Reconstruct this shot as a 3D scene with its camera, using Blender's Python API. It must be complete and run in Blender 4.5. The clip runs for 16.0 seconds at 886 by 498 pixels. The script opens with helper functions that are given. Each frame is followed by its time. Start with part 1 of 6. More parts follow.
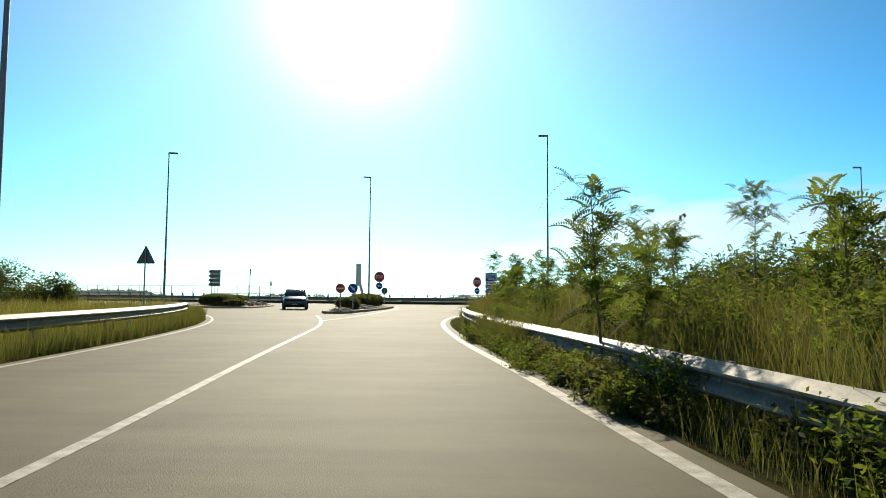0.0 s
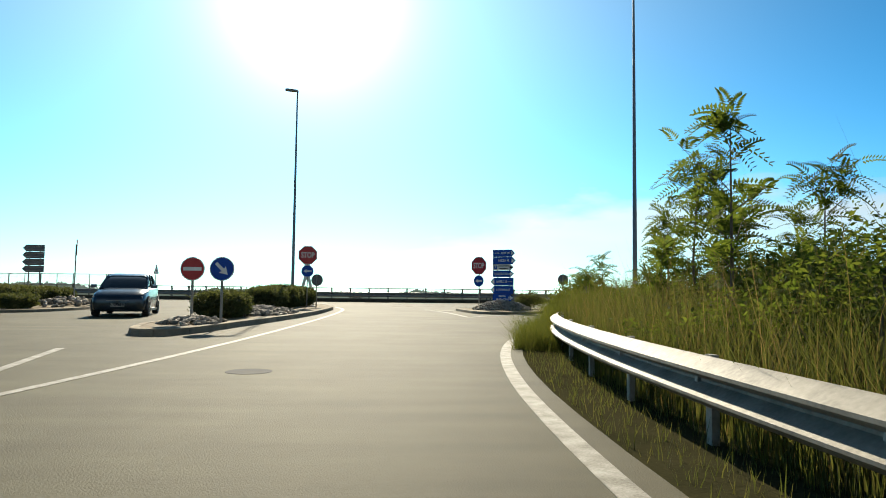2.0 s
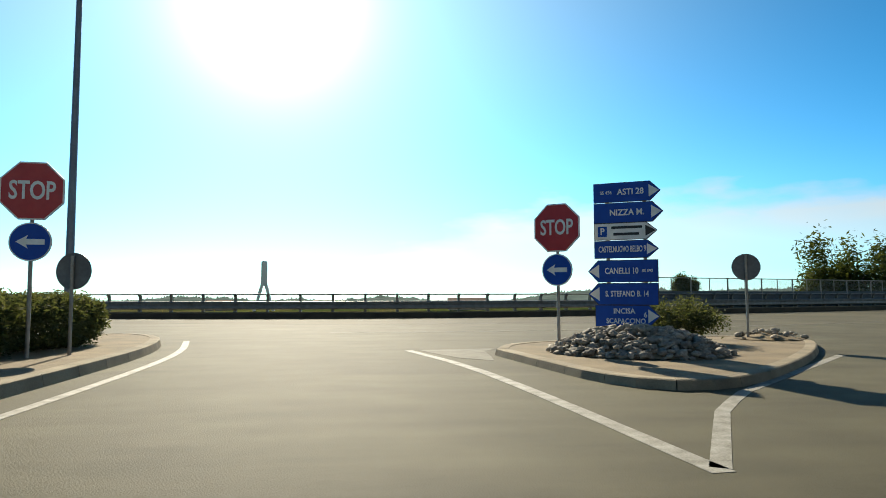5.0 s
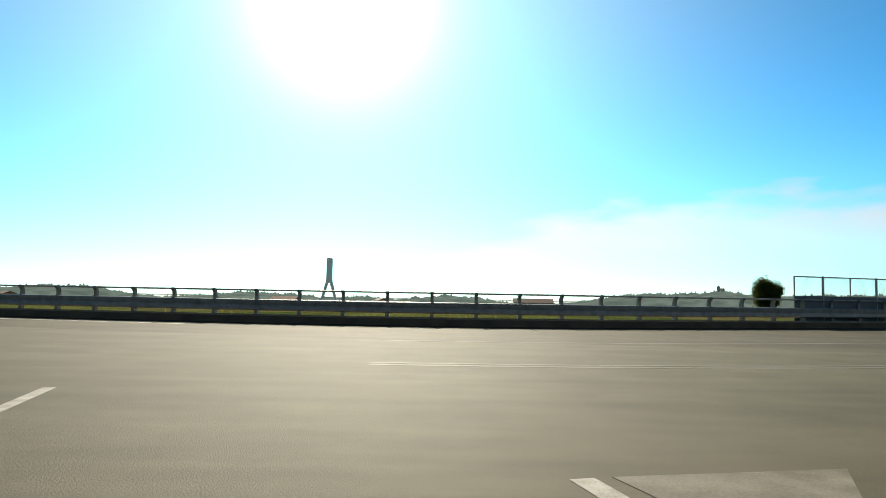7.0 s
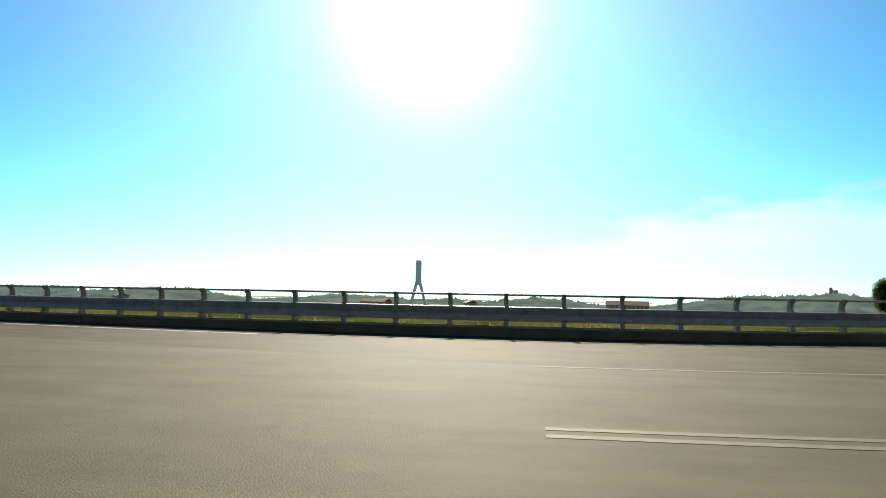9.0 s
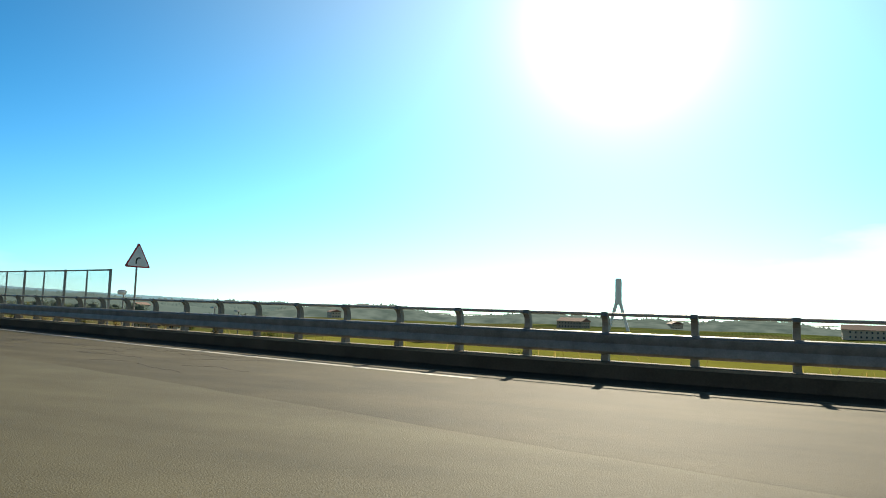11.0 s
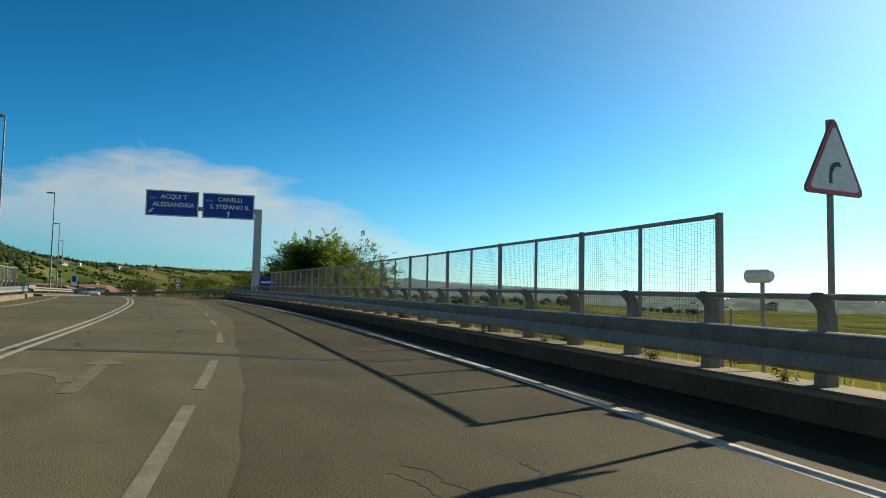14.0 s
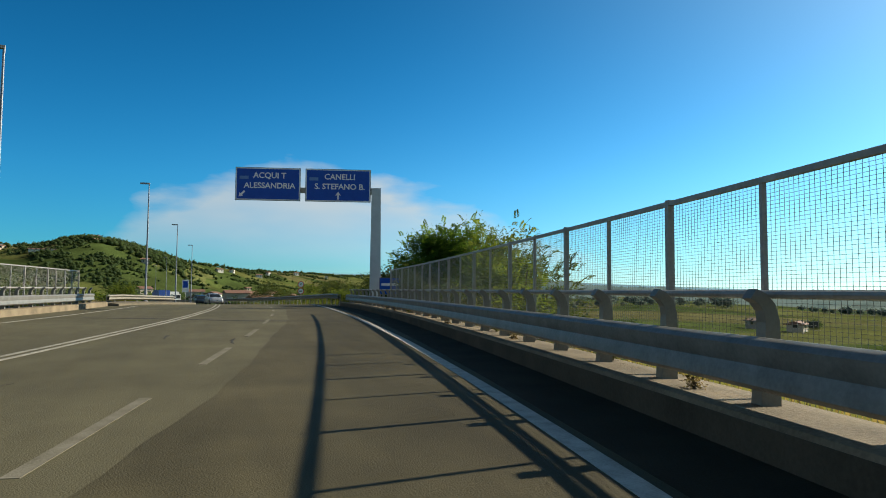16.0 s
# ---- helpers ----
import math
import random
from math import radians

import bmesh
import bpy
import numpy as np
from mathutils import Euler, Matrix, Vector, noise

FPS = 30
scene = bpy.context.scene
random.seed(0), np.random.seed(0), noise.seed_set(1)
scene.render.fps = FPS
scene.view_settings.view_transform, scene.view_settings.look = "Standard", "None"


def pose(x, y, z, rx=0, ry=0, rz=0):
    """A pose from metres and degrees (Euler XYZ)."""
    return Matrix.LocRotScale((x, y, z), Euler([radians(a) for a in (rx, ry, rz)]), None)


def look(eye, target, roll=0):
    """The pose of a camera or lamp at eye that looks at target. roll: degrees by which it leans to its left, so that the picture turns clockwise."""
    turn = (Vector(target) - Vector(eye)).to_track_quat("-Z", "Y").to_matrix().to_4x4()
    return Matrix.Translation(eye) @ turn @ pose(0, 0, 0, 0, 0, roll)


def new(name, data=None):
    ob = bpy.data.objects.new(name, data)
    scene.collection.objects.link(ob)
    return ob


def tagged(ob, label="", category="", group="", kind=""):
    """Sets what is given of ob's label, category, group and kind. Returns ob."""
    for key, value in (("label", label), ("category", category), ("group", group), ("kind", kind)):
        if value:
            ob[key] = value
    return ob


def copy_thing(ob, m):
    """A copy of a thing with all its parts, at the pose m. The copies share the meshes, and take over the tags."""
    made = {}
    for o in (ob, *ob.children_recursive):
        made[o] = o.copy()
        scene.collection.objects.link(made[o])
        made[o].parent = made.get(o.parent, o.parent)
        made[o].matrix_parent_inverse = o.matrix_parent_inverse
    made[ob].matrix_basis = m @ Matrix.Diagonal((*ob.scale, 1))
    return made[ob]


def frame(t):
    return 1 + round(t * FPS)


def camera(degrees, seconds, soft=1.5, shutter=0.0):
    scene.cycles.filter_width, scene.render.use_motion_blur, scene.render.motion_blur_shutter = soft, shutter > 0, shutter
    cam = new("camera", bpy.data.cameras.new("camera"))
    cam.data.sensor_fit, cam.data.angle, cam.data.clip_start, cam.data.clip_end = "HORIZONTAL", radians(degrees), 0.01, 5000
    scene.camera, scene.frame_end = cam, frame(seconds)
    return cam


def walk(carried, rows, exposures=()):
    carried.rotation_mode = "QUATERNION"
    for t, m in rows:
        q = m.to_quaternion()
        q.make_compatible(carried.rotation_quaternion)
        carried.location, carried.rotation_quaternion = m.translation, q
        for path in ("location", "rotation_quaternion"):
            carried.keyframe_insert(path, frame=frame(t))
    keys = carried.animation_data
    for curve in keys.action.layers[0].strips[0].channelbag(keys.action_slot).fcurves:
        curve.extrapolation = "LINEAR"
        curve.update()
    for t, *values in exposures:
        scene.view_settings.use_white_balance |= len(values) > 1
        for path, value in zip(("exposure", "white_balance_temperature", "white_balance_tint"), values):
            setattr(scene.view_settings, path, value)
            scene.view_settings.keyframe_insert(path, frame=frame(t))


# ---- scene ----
cam = camera(67.5, 16.0, .95)
walk(cam, [
    (0.0, look((1.932, -57.041, 1.255), (1.677, -47.070, 1.934), 0.47)),
    (0.5, look((1.263, -49.646, 1.210), (1.108, -39.671, 1.863), 0.56)),
    (1.0, look((0.761, -43.019, 1.164), (0.763, -33.043, 1.832), 0.51)),
    (1.5, look((0.304, -37.181, 1.125), (0.531, -27.205, 1.756), 0.45)),
    (2.0, look((0.016, -31.782, 1.104), (0.478, -21.813, 1.713), 0.68)),
    (2.5, look((-0.246, -27.148, 1.127), (0.472, -17.199, 1.808), 1.09)),
    (3.0, look((-0.398, -22.995, 1.135), (0.556, -13.062, 1.753), 0.76)),
    (3.5, look((-0.334, -19.154, 1.142), (0.660, -9.226, 1.785), 0.56)),
    (4.0, look((-0.179, -15.614, 1.143), (0.821, -5.689, 1.813), 0.40)),
    (4.5, look((-0.011, -12.397, 1.132), (1.001, -2.474, 1.814), 0.17)),
    (5.0, look((0.128, -9.427, 1.113), (1.134, 0.496, 1.799), -0.08)),
    (5.5, look((0.207, -6.597, 1.095), (1.131, 3.334, 1.787), -0.21)),
    (6.0, look((0.170, -3.864, 1.102), (0.887, 6.083, 1.794), 0.33)),
    (6.5, look((0.071, -1.848, 1.116), (0.424, 8.121, 1.783), 0.90)),
    (7.0, look((-0.111, -0.232, 1.115), (-0.071, 9.743, 1.788), 1.05)),
    (7.5, look((-0.421, 1.199, 1.097), (-0.681, 11.172, 1.752), 1.25)),
    (8.0, look((-0.706, 2.397, 1.076), (-1.275, 12.357, 1.736), 1.14)),
    (8.5, look((-1.000, 3.545, 1.093), (-1.910, 13.478, 1.765), 1.08)),
    (9.0, look((-1.346, 4.694, 1.114), (-2.618, 14.587, 1.795), 1.05)),
    (9.5, look((-1.779, 5.925, 1.125), (-3.461, 15.755, 1.828), 1.01)),
    (10.0, look((-2.352, 7.284, 1.124), (-4.555, 17.005, 1.894), 1.04)),
    (10.5, look((-3.154, 8.894, 1.123), (-6.099, 18.405, 2.011), 1.34)),
    (11.0, look((-4.328, 10.847, 1.146), (-8.390, 19.937, 2.037), 1.75)),
    (11.5, look((-5.968, 12.813, 1.164), (-11.189, 21.300, 1.974), 1.74)),
    (12.0, look((-8.213, 14.718, 1.176), (-14.500, 22.456, 1.906), 1.81)),
    (12.5, look((-10.557, 16.072, 1.180), (-17.697, 23.035, 1.883), 2.11)),
    (13.0, look((-12.994, 17.230, 1.176), (-20.839, 23.392, 1.834), 1.65)),
    (13.5, look((-15.576, 18.372, 1.155), (-23.855, 23.942, 1.781), 1.33)),
    (14.0, look((-18.296, 19.501, 1.123), (-26.832, 24.669, 1.741), 1.14)),
    (14.5, look((-21.467, 20.789, 1.104), (-30.234, 25.544, 1.791), 1.05)),
    (15.0, look((-25.047, 22.157, 1.110), (-34.044, 26.457, 1.830), 1.07)),
    (15.5, look((-28.829, 23.506, 1.126), (-38.038, 27.341, 1.781), 0.63)),
    (16.0, look((-33.020, 24.860, 1.145), (-42.417, 28.217, 1.765), 0.40)),
], exposures=[(0.0, 0.76, 7050, 6), (8.2, 0.78, 7050, 6), (10.5, 0.88, 7150, 6), (12.0, 0.84, 7200, 6), (13.0, 0.72, 7250, 6), (14.5, 0.68, 7150, 6), (15.2, 0.76, 7050, 6), (16.0, 0.78, 6950, 6)])

# ---- world, sun, exposure ----
SUN_AZ, SUN_EL = 7.0, 28.4          # degrees to the left of +y, and up


def way_to(az, el):
    return Vector((-math.sin(radians(az)) * math.cos(radians(el)), math.cos(radians(az)) * math.cos(radians(el)), math.sin(radians(el))))


sun_way, haze_way = way_to(SUN_AZ, SUN_EL), way_to(9.0, 24.0)
world = bpy.data.worlds.new("sky")
scene.world = world
world.use_nodes = True


def build_sky():
    nt = world.node_tree
    nt.nodes.clear()
    N = nt.nodes.new
    L = nt.links.new
    out, bg = N("ShaderNodeOutputWorld"), N("ShaderNodeBackground")
    sky = N("ShaderNodeTexSky")
    sky.sky_type, sky.sun_disc = "NISHITA", False
    sky.sun_elevation, sky.sun_rotation = radians(SUN_EL), radians(-SUN_AZ)
    sky.air_density, sky.dust_density, sky.ozone_density, sky.altitude = 1.0, .5, 3.0, 150
    tc = N("ShaderNodeTexCoord")
    sep = N("ShaderNodeSeparateXYZ")
    L(tc.outputs["Generated"], sep.inputs[0])

    def math_node(op, a, b=None, clamp=False):
        n = N("ShaderNodeMath")
        n.operation, n.use_clamp = op, clamp
        for i, v in enumerate((a, b)):
            if v is None:
                continue
            if isinstance(v, (int, float)):
                n.inputs[i].default_value = v
            else:
                L(v, n.inputs[i])
        return n.outputs[0]

    # a bank of cloud: its upper edge, by azimuth, in radians of elevation
    azim = math_node("ARCTAN2", math_node("MULTIPLY", sep.outputs[0], -1.0), sep.outputs[1])
    turn = math_node("ADD", math_node("DIVIDE", azim, 2 * math.pi), 0.5)
    ramp = N("ShaderNodeValToRGB")
    # behind the view the bank is added high, unseen, to fill shaded faces
    stops = ((-180, .50), (-120, .45), (-80, .24), (-60, .14), (-35, .145), (-20, .155), (-9, .115), (-2, .07), (8, .03), (45, .02),
             (56, .045), (60, .075), (64, .11), (71, .145), (77, .17), (84, .185), (90, .165), (95, .125), (99, .06), (106, .035), (112, .06), (130, .26), (150, .42), (180, .50))
    el = ramp.color_ramp.elements
    while len(el) < len(stops):
        el.new(0.5)
    for e, (deg, v) in zip(el, stops):
        e.position, e.color = deg / 360 + .5, (v, v, v, 1)
    L(turn, ramp.inputs[0])
    flat = N("ShaderNodeMapping")
    flat.inputs["Scale"].default_value = (1.0, 1.0, 3.2)
    L(tc.outputs["Generated"], flat.inputs[0])
    big, fine = N("ShaderNodeTexNoise"), N("ShaderNodeTexNoise")
    for n, sc, d in ((big, 4.5, 3), (fine, 13.0, 7)):
        n.inputs["Scale"].default_value, n.inputs["Detail"].default_value = sc, d
        L(flat.outputs[0], n.inputs["Vector"])
    rough = math_node("ADD", math_node("MULTIPLY", math_node("SUBTRACT", big.outputs[0], .5), .09),
                      math_node("MULTIPLY", math_node("SUBTRACT", fine.outputs[0], .5), .06))
    edge = math_node("SUBTRACT", math_node("ADD", ramp.outputs[0], rough), sep.outputs[2])
    cover = math_node("DIVIDE", edge, .035, clamp=True)
    low = math_node("DIVIDE", math_node("SUBTRACT", sep.outputs[2], .035), .085, clamp=True)
    veil = math_node("ADD", math_node("MULTIPLY", big.outputs[0], .9), .28, clamp=True)
    cover = math_node("MULTIPLY", math_node("MULTIPLY", cover, math_node("ADD", math_node("MULTIPLY", low, .82), .18)), veil)
    # bright haze round the sun
    dot = N("ShaderNodeVectorMath")
    dot.operation = "DOT_PRODUCT"
    L(tc.outputs["Generated"], dot.inputs[0])
    dot.inputs[1].default_value = haze_way
    near = math_node("MAXIMUM", dot.outputs["Value"], 0.0)
    core = math_node("ADD", math_node("MULTIPLY", math_node("POWER", near, 18.0), GLOW[1]), math_node("MULTIPLY", math_node("POWER", near, 170.0), GLOW[2]))
    wide, warm = math_node("MULTIPLY", math_node("POWER", near, 6.0), GLOW[0]), math_node("POWER", near, 9.0)
    # pale haze low over the land, strongest under the sun
    low_air = math_node("POWER", math_node("SUBTRACT", 1.0, math_node("MAXIMUM", sep.outputs[2], 0.0)), 11.0)
    toward = math_node("ADD", math_node("MULTIPLY", math_node("POWER", near, 2.0), .92), .08)
    mist = math_node("MULTIPLY", math_node("MULTIPLY", low_air, toward), GLOW[3])
    cloud = N("ShaderNodeMix")
    cloud.data_type = "RGBA"
    L(cover, cloud.inputs["Factor"])
    blue = N("ShaderNodeMix")
    blue.data_type, blue.blend_type = "RGBA", "MULTIPLY"
    blue.inputs["Factor"].default_value, blue.inputs["B"].default_value = 1.0, (*CLEAR, 1)
    L(sky.outputs[0], blue.inputs["A"])
    # paler low down, deeper overhead
    depth = N("ShaderNodeMix")
    depth.data_type, depth.blend_type = "RGBA", "MULTIPLY"
    depth.inputs["Factor"].default_value = 1.0
    L(blue.outputs["Result"], depth.inputs["A"])
    tall = math_node("MAXIMUM", math_node("SUBTRACT", 1.3, math_node("MULTIPLY", sep.outputs[2], 1.25)), .42)
    tall = math_node("MINIMUM", tall, 1.1)
    L(math_node("MULTIPLY", tall, math_node("ADD", math_node("MULTIPLY", near, .24), .79)), depth.inputs["B"])
    L(depth.outputs["Result"], cloud.inputs["A"])
    cloud.inputs["B"].default_value = (*CLOUD, 1)
    add = N("ShaderNodeMix")
    add.data_type, add.blend_type = "RGBA", "ADD"
    add.inputs["Factor"].default_value = 1.0
    L(cloud.outputs["Result"], add.inputs["A"])
    haze = N("ShaderNodeCombineXYZ")
    for i, (k, m, q) in enumerate(((1.6, .72, 1.24), (1.04, .95, 1.0), (.95, .82, .91))):
        light = math_node("ADD", math_node("ADD", math_node("MULTIPLY", core, k), math_node("MULTIPLY", wide, m)), math_node("MULTIPLY", mist, q))
        L(math_node("ADD", light, math_node("MULTIPLY", warm, (.8, .25, .1)[i])), haze.inputs[i])
    L(haze.outputs[0], add.inputs["B"])
    L(add.outputs["Result"], bg.inputs[0])
    bg.inputs[1].default_value = SKY
    L(bg.outputs[0], out.inputs[0])


SKY, GLOW, CLOUD, CLEAR = 0.068, (2.9, 1.78, 7.2, 9.0), (4.9, 5.3, 5.6), (.045, .8, 1.27)
build_sky()
sun_lamp = bpy.data.lights.new("sun", "SUN")
sun_lamp.energy, sun_lamp.angle, sun_lamp.color = 5.0, radians(0.55), (1.0, .91, .77)
sun = new("sun", sun_lamp)
sun.rotation_mode = "QUATERNION"
sun.rotation_quaternion = sun_way.to_track_quat("Z", "Y")

# ---- building kit ----
class Build:
    """Gathers vertices and faces of one mesh."""

    def __init__(self):
        self.v, self.f = [], []

    def add(self, verts, faces, m=None):
        k = len(self.v)
        self.v += [tuple(m @ Vector(p)) for p in verts] if m is not None else [tuple(p) for p in verts]
        self.f += [tuple(i + k for i in face) for face in faces]
        return self

    def box(self, c, size, m=None, taper=1.0):
        """A box round c; its top is narrowed by taper."""
        x, y, z = (s / 2 for s in size)
        p = [(c[0] + sx * x * (taper if sz > 0 else 1), c[1] + sy * y * (taper if sz > 0 else 1), c[2] + sz * z)
             for sz in (-1, 1) for sx, sy in ((-1, -1), (1, -1), (1, 1), (-1, 1))]
        return self.add(p, [(3, 2, 1, 0), (4, 5, 6, 7), (0, 1, 5, 4), (1, 2, 6, 5), (2, 3, 7, 6), (3, 0, 4, 7)], m)

    def tube(self, pts, radii, n=10, caps=True):
        """A round tube along pts."""
        pts = [Vector(p) for p in pts]
        rings = []
        for i, p in enumerate(pts):
            way = (pts[min(i + 1, len(pts) - 1)] - pts[max(i - 1, 0)]).normalized()
            side = way.cross(Vector((0, 0, 1)) if abs(way.z) < .9 else Vector((1, 0, 0))).normalized()
            up = side.cross(way)
            r = radii[i] if isinstance(radii, (list, tuple)) else radii
            rings.append([p + side * r * math.cos(2 * math.pi * k / n) + up * r * math.sin(2 * math.pi * k / n) for k in range(n)])
        return self.loft(rings, caps)

    def loft(self, rings, caps=True, closed=True):
        n, k = len(rings[0]), len(self.v)
        self.v += [tuple(p) for ring in rings for p in ring]
        for i in range(len(rings) - 1):
            for j in range(n if closed else n - 1):
                a, b = k + i * n + j, k + i * n + (j + 1) % n
                self.f.append((a, b, b + n, a + n))
        if caps and closed:
            self.f.append(tuple(range(k + n - 1, k - 1, -1)))
            self.f.append(tuple(range(k + (len(rings) - 1) * n, k + len(rings) * n)))
        return self

    def prism(self, outline, a, b, axis="z"):
        """A flat outline pushed from a to b along an axis."""
        def put(p, h):
            return (p[0], p[1], h) if axis == "z" else (p[0], h, p[1])
        return self.loft([[put(p, a) for p in outline], [put(p, b) for p in outline]])

    def mesh(self, name, smooth=False):
        me = bpy.data.meshes.new(name)
        me.from_pydata(self.v, [], self.f)
        bm = bmesh.new()
        bm.from_mesh(me)
        bmesh.ops.recalc_face_normals(bm, faces=bm.faces)
        bm.to_mesh(me)
        bm.free()
        if smooth:
            me.polygons.foreach_set("use_smooth", [True] * len(me.polygons))
            me.set_sharp_from_angle(angle=radians(40))
        me.update()
        return me


def part(name, made, material, parent=None, label="", smooth=False, at=None):
    """Links a build, or a finished mesh, as one object."""
    me = made.mesh(name, smooth) if isinstance(made, Build) else made
    if not me.materials:
        me.materials.append(material)
    ob = new(name, me)
    if parent is not None:
        ob.parent = parent
    if at is not None:
        ob.matrix_basis = at
    return tagged(ob, label)


def thing(name, m, label, category, group=""):
    """An empty at the base of a thing, to hold its parts."""
    ob = new(name)
    ob.empty_display_size = .2
    ob.matrix_basis = m
    return tagged(ob, label, category, group)


def soup(name, verts, tris, material, parent=None, label=""):
    """A mesh from numpy arrays of corners and triangles."""
    me = bpy.data.meshes.new(name)
    verts, tris = np.ascontiguousarray(verts, np.float32), np.ascontiguousarray(tris, np.int32)
    me.vertices.add(len(verts))
    me.vertices.foreach_set("co", verts.ravel())
    me.loops.add(tris.size)
    me.loops.foreach_set("vertex_index", tris.ravel())
    me.polygons.add(len(tris))
    me.polygons.foreach_set("loop_start", np.arange(0, tris.size, 3, dtype=np.int32))
    me.update(calc_edges=True)
    me.validate()
    return part(name, me, material, parent, label)


class Path:
    """A smooth line in plan; offsets count to its left."""

    def __init__(self, pts, rounds=3):
        p = [np.array(q, float) for q in pts]
        for _ in range(rounds):
            q = [p[0]]
            for a, b in zip(p, p[1:]):
                q += [a * .75 + b * .25, a * .25 + b * .75]
            p = q + [p[-1]]
        self.p = np.array(p)
        self.s = np.r_[0, np.cumsum(np.linalg.norm(np.diff(self.p, axis=0), axis=1))]
        self.length = self.s[-1]

    def at(self, s, d=0.0):
        x, y = np.interp(s, self.s, self.p[:, 0]), np.interp(s, self.s, self.p[:, 1])
        a, b = max(s - .4, 0), min(s + .4, self.length)
        tx = np.interp(b, self.s, self.p[:, 0]) - np.interp(a, self.s, self.p[:, 0])
        ty = np.interp(b, self.s, self.p[:, 1]) - np.interp(a, self.s, self.p[:, 1])
        n = math.hypot(tx, ty)
        return x - ty / n * d, y + tx / n * d, math.degrees(math.atan2(ty, tx))

    def s_of(self, x, y):
        return self.s[np.argmin((self.p[:, 0] - x) ** 2 + (self.p[:, 1] - y) ** 2)]

    def signed(self, X, Y):
        """Offsets of many points, to the left positive."""
        step = max(1, len(self.p) // 160)
        q = np.r_[self.p[:-1:step], self.p[-1:]]
        best, sign = np.full(X.shape, 1e9), np.ones(X.shape)
        for a, b in zip(q, q[1:]):
            t = b - a
            k = np.clip(((X - a[0]) * t[0] + (Y - a[1]) * t[1]) / (t @ t), 0, 1)
            dx, dy = X - a[0] - k * t[0], Y - a[1] - k * t[1]
            d = np.hypot(dx, dy)
            near = d < best
            best = np.where(near, d, best)
            sign = np.where(near, np.where(t[0] * dy - t[1] * dx >= 0, 1, -1), sign)
        return best * sign


def drop(x):
    """The main road's height: level, then falling away towards the village."""
    return 0.0 if x > -84 else -.022 * (-84 - x)


def sweep(path, s0, s1, profile, step=1.0, z=lambda x: 0.0):
    """A profile of (offset, height) drawn along a path."""
    n = max(2, int(math.ceil((s1 - s0) / step)) + 1)
    rings = []
    for s in np.linspace(s0, s1, n):
        ring = []
        for d, h in profile:
            x, y, _ = path.at(s, d)
            ring.append((x, y, h + z(x)))
        rings.append(ring)
    return Build().loft(rings)


def strip(path, s0, s1, d, w, z0=.004, step=.8, z=lambda x: 0.0):
    """A flat painted or tarred strip, as a thin slab."""
    return sweep(path, s0, s1, [(d - w / 2, z0), (d + w / 2, z0), (d + w / 2, z0 - .006), (d - w / 2, z0 - .006)], step, z)


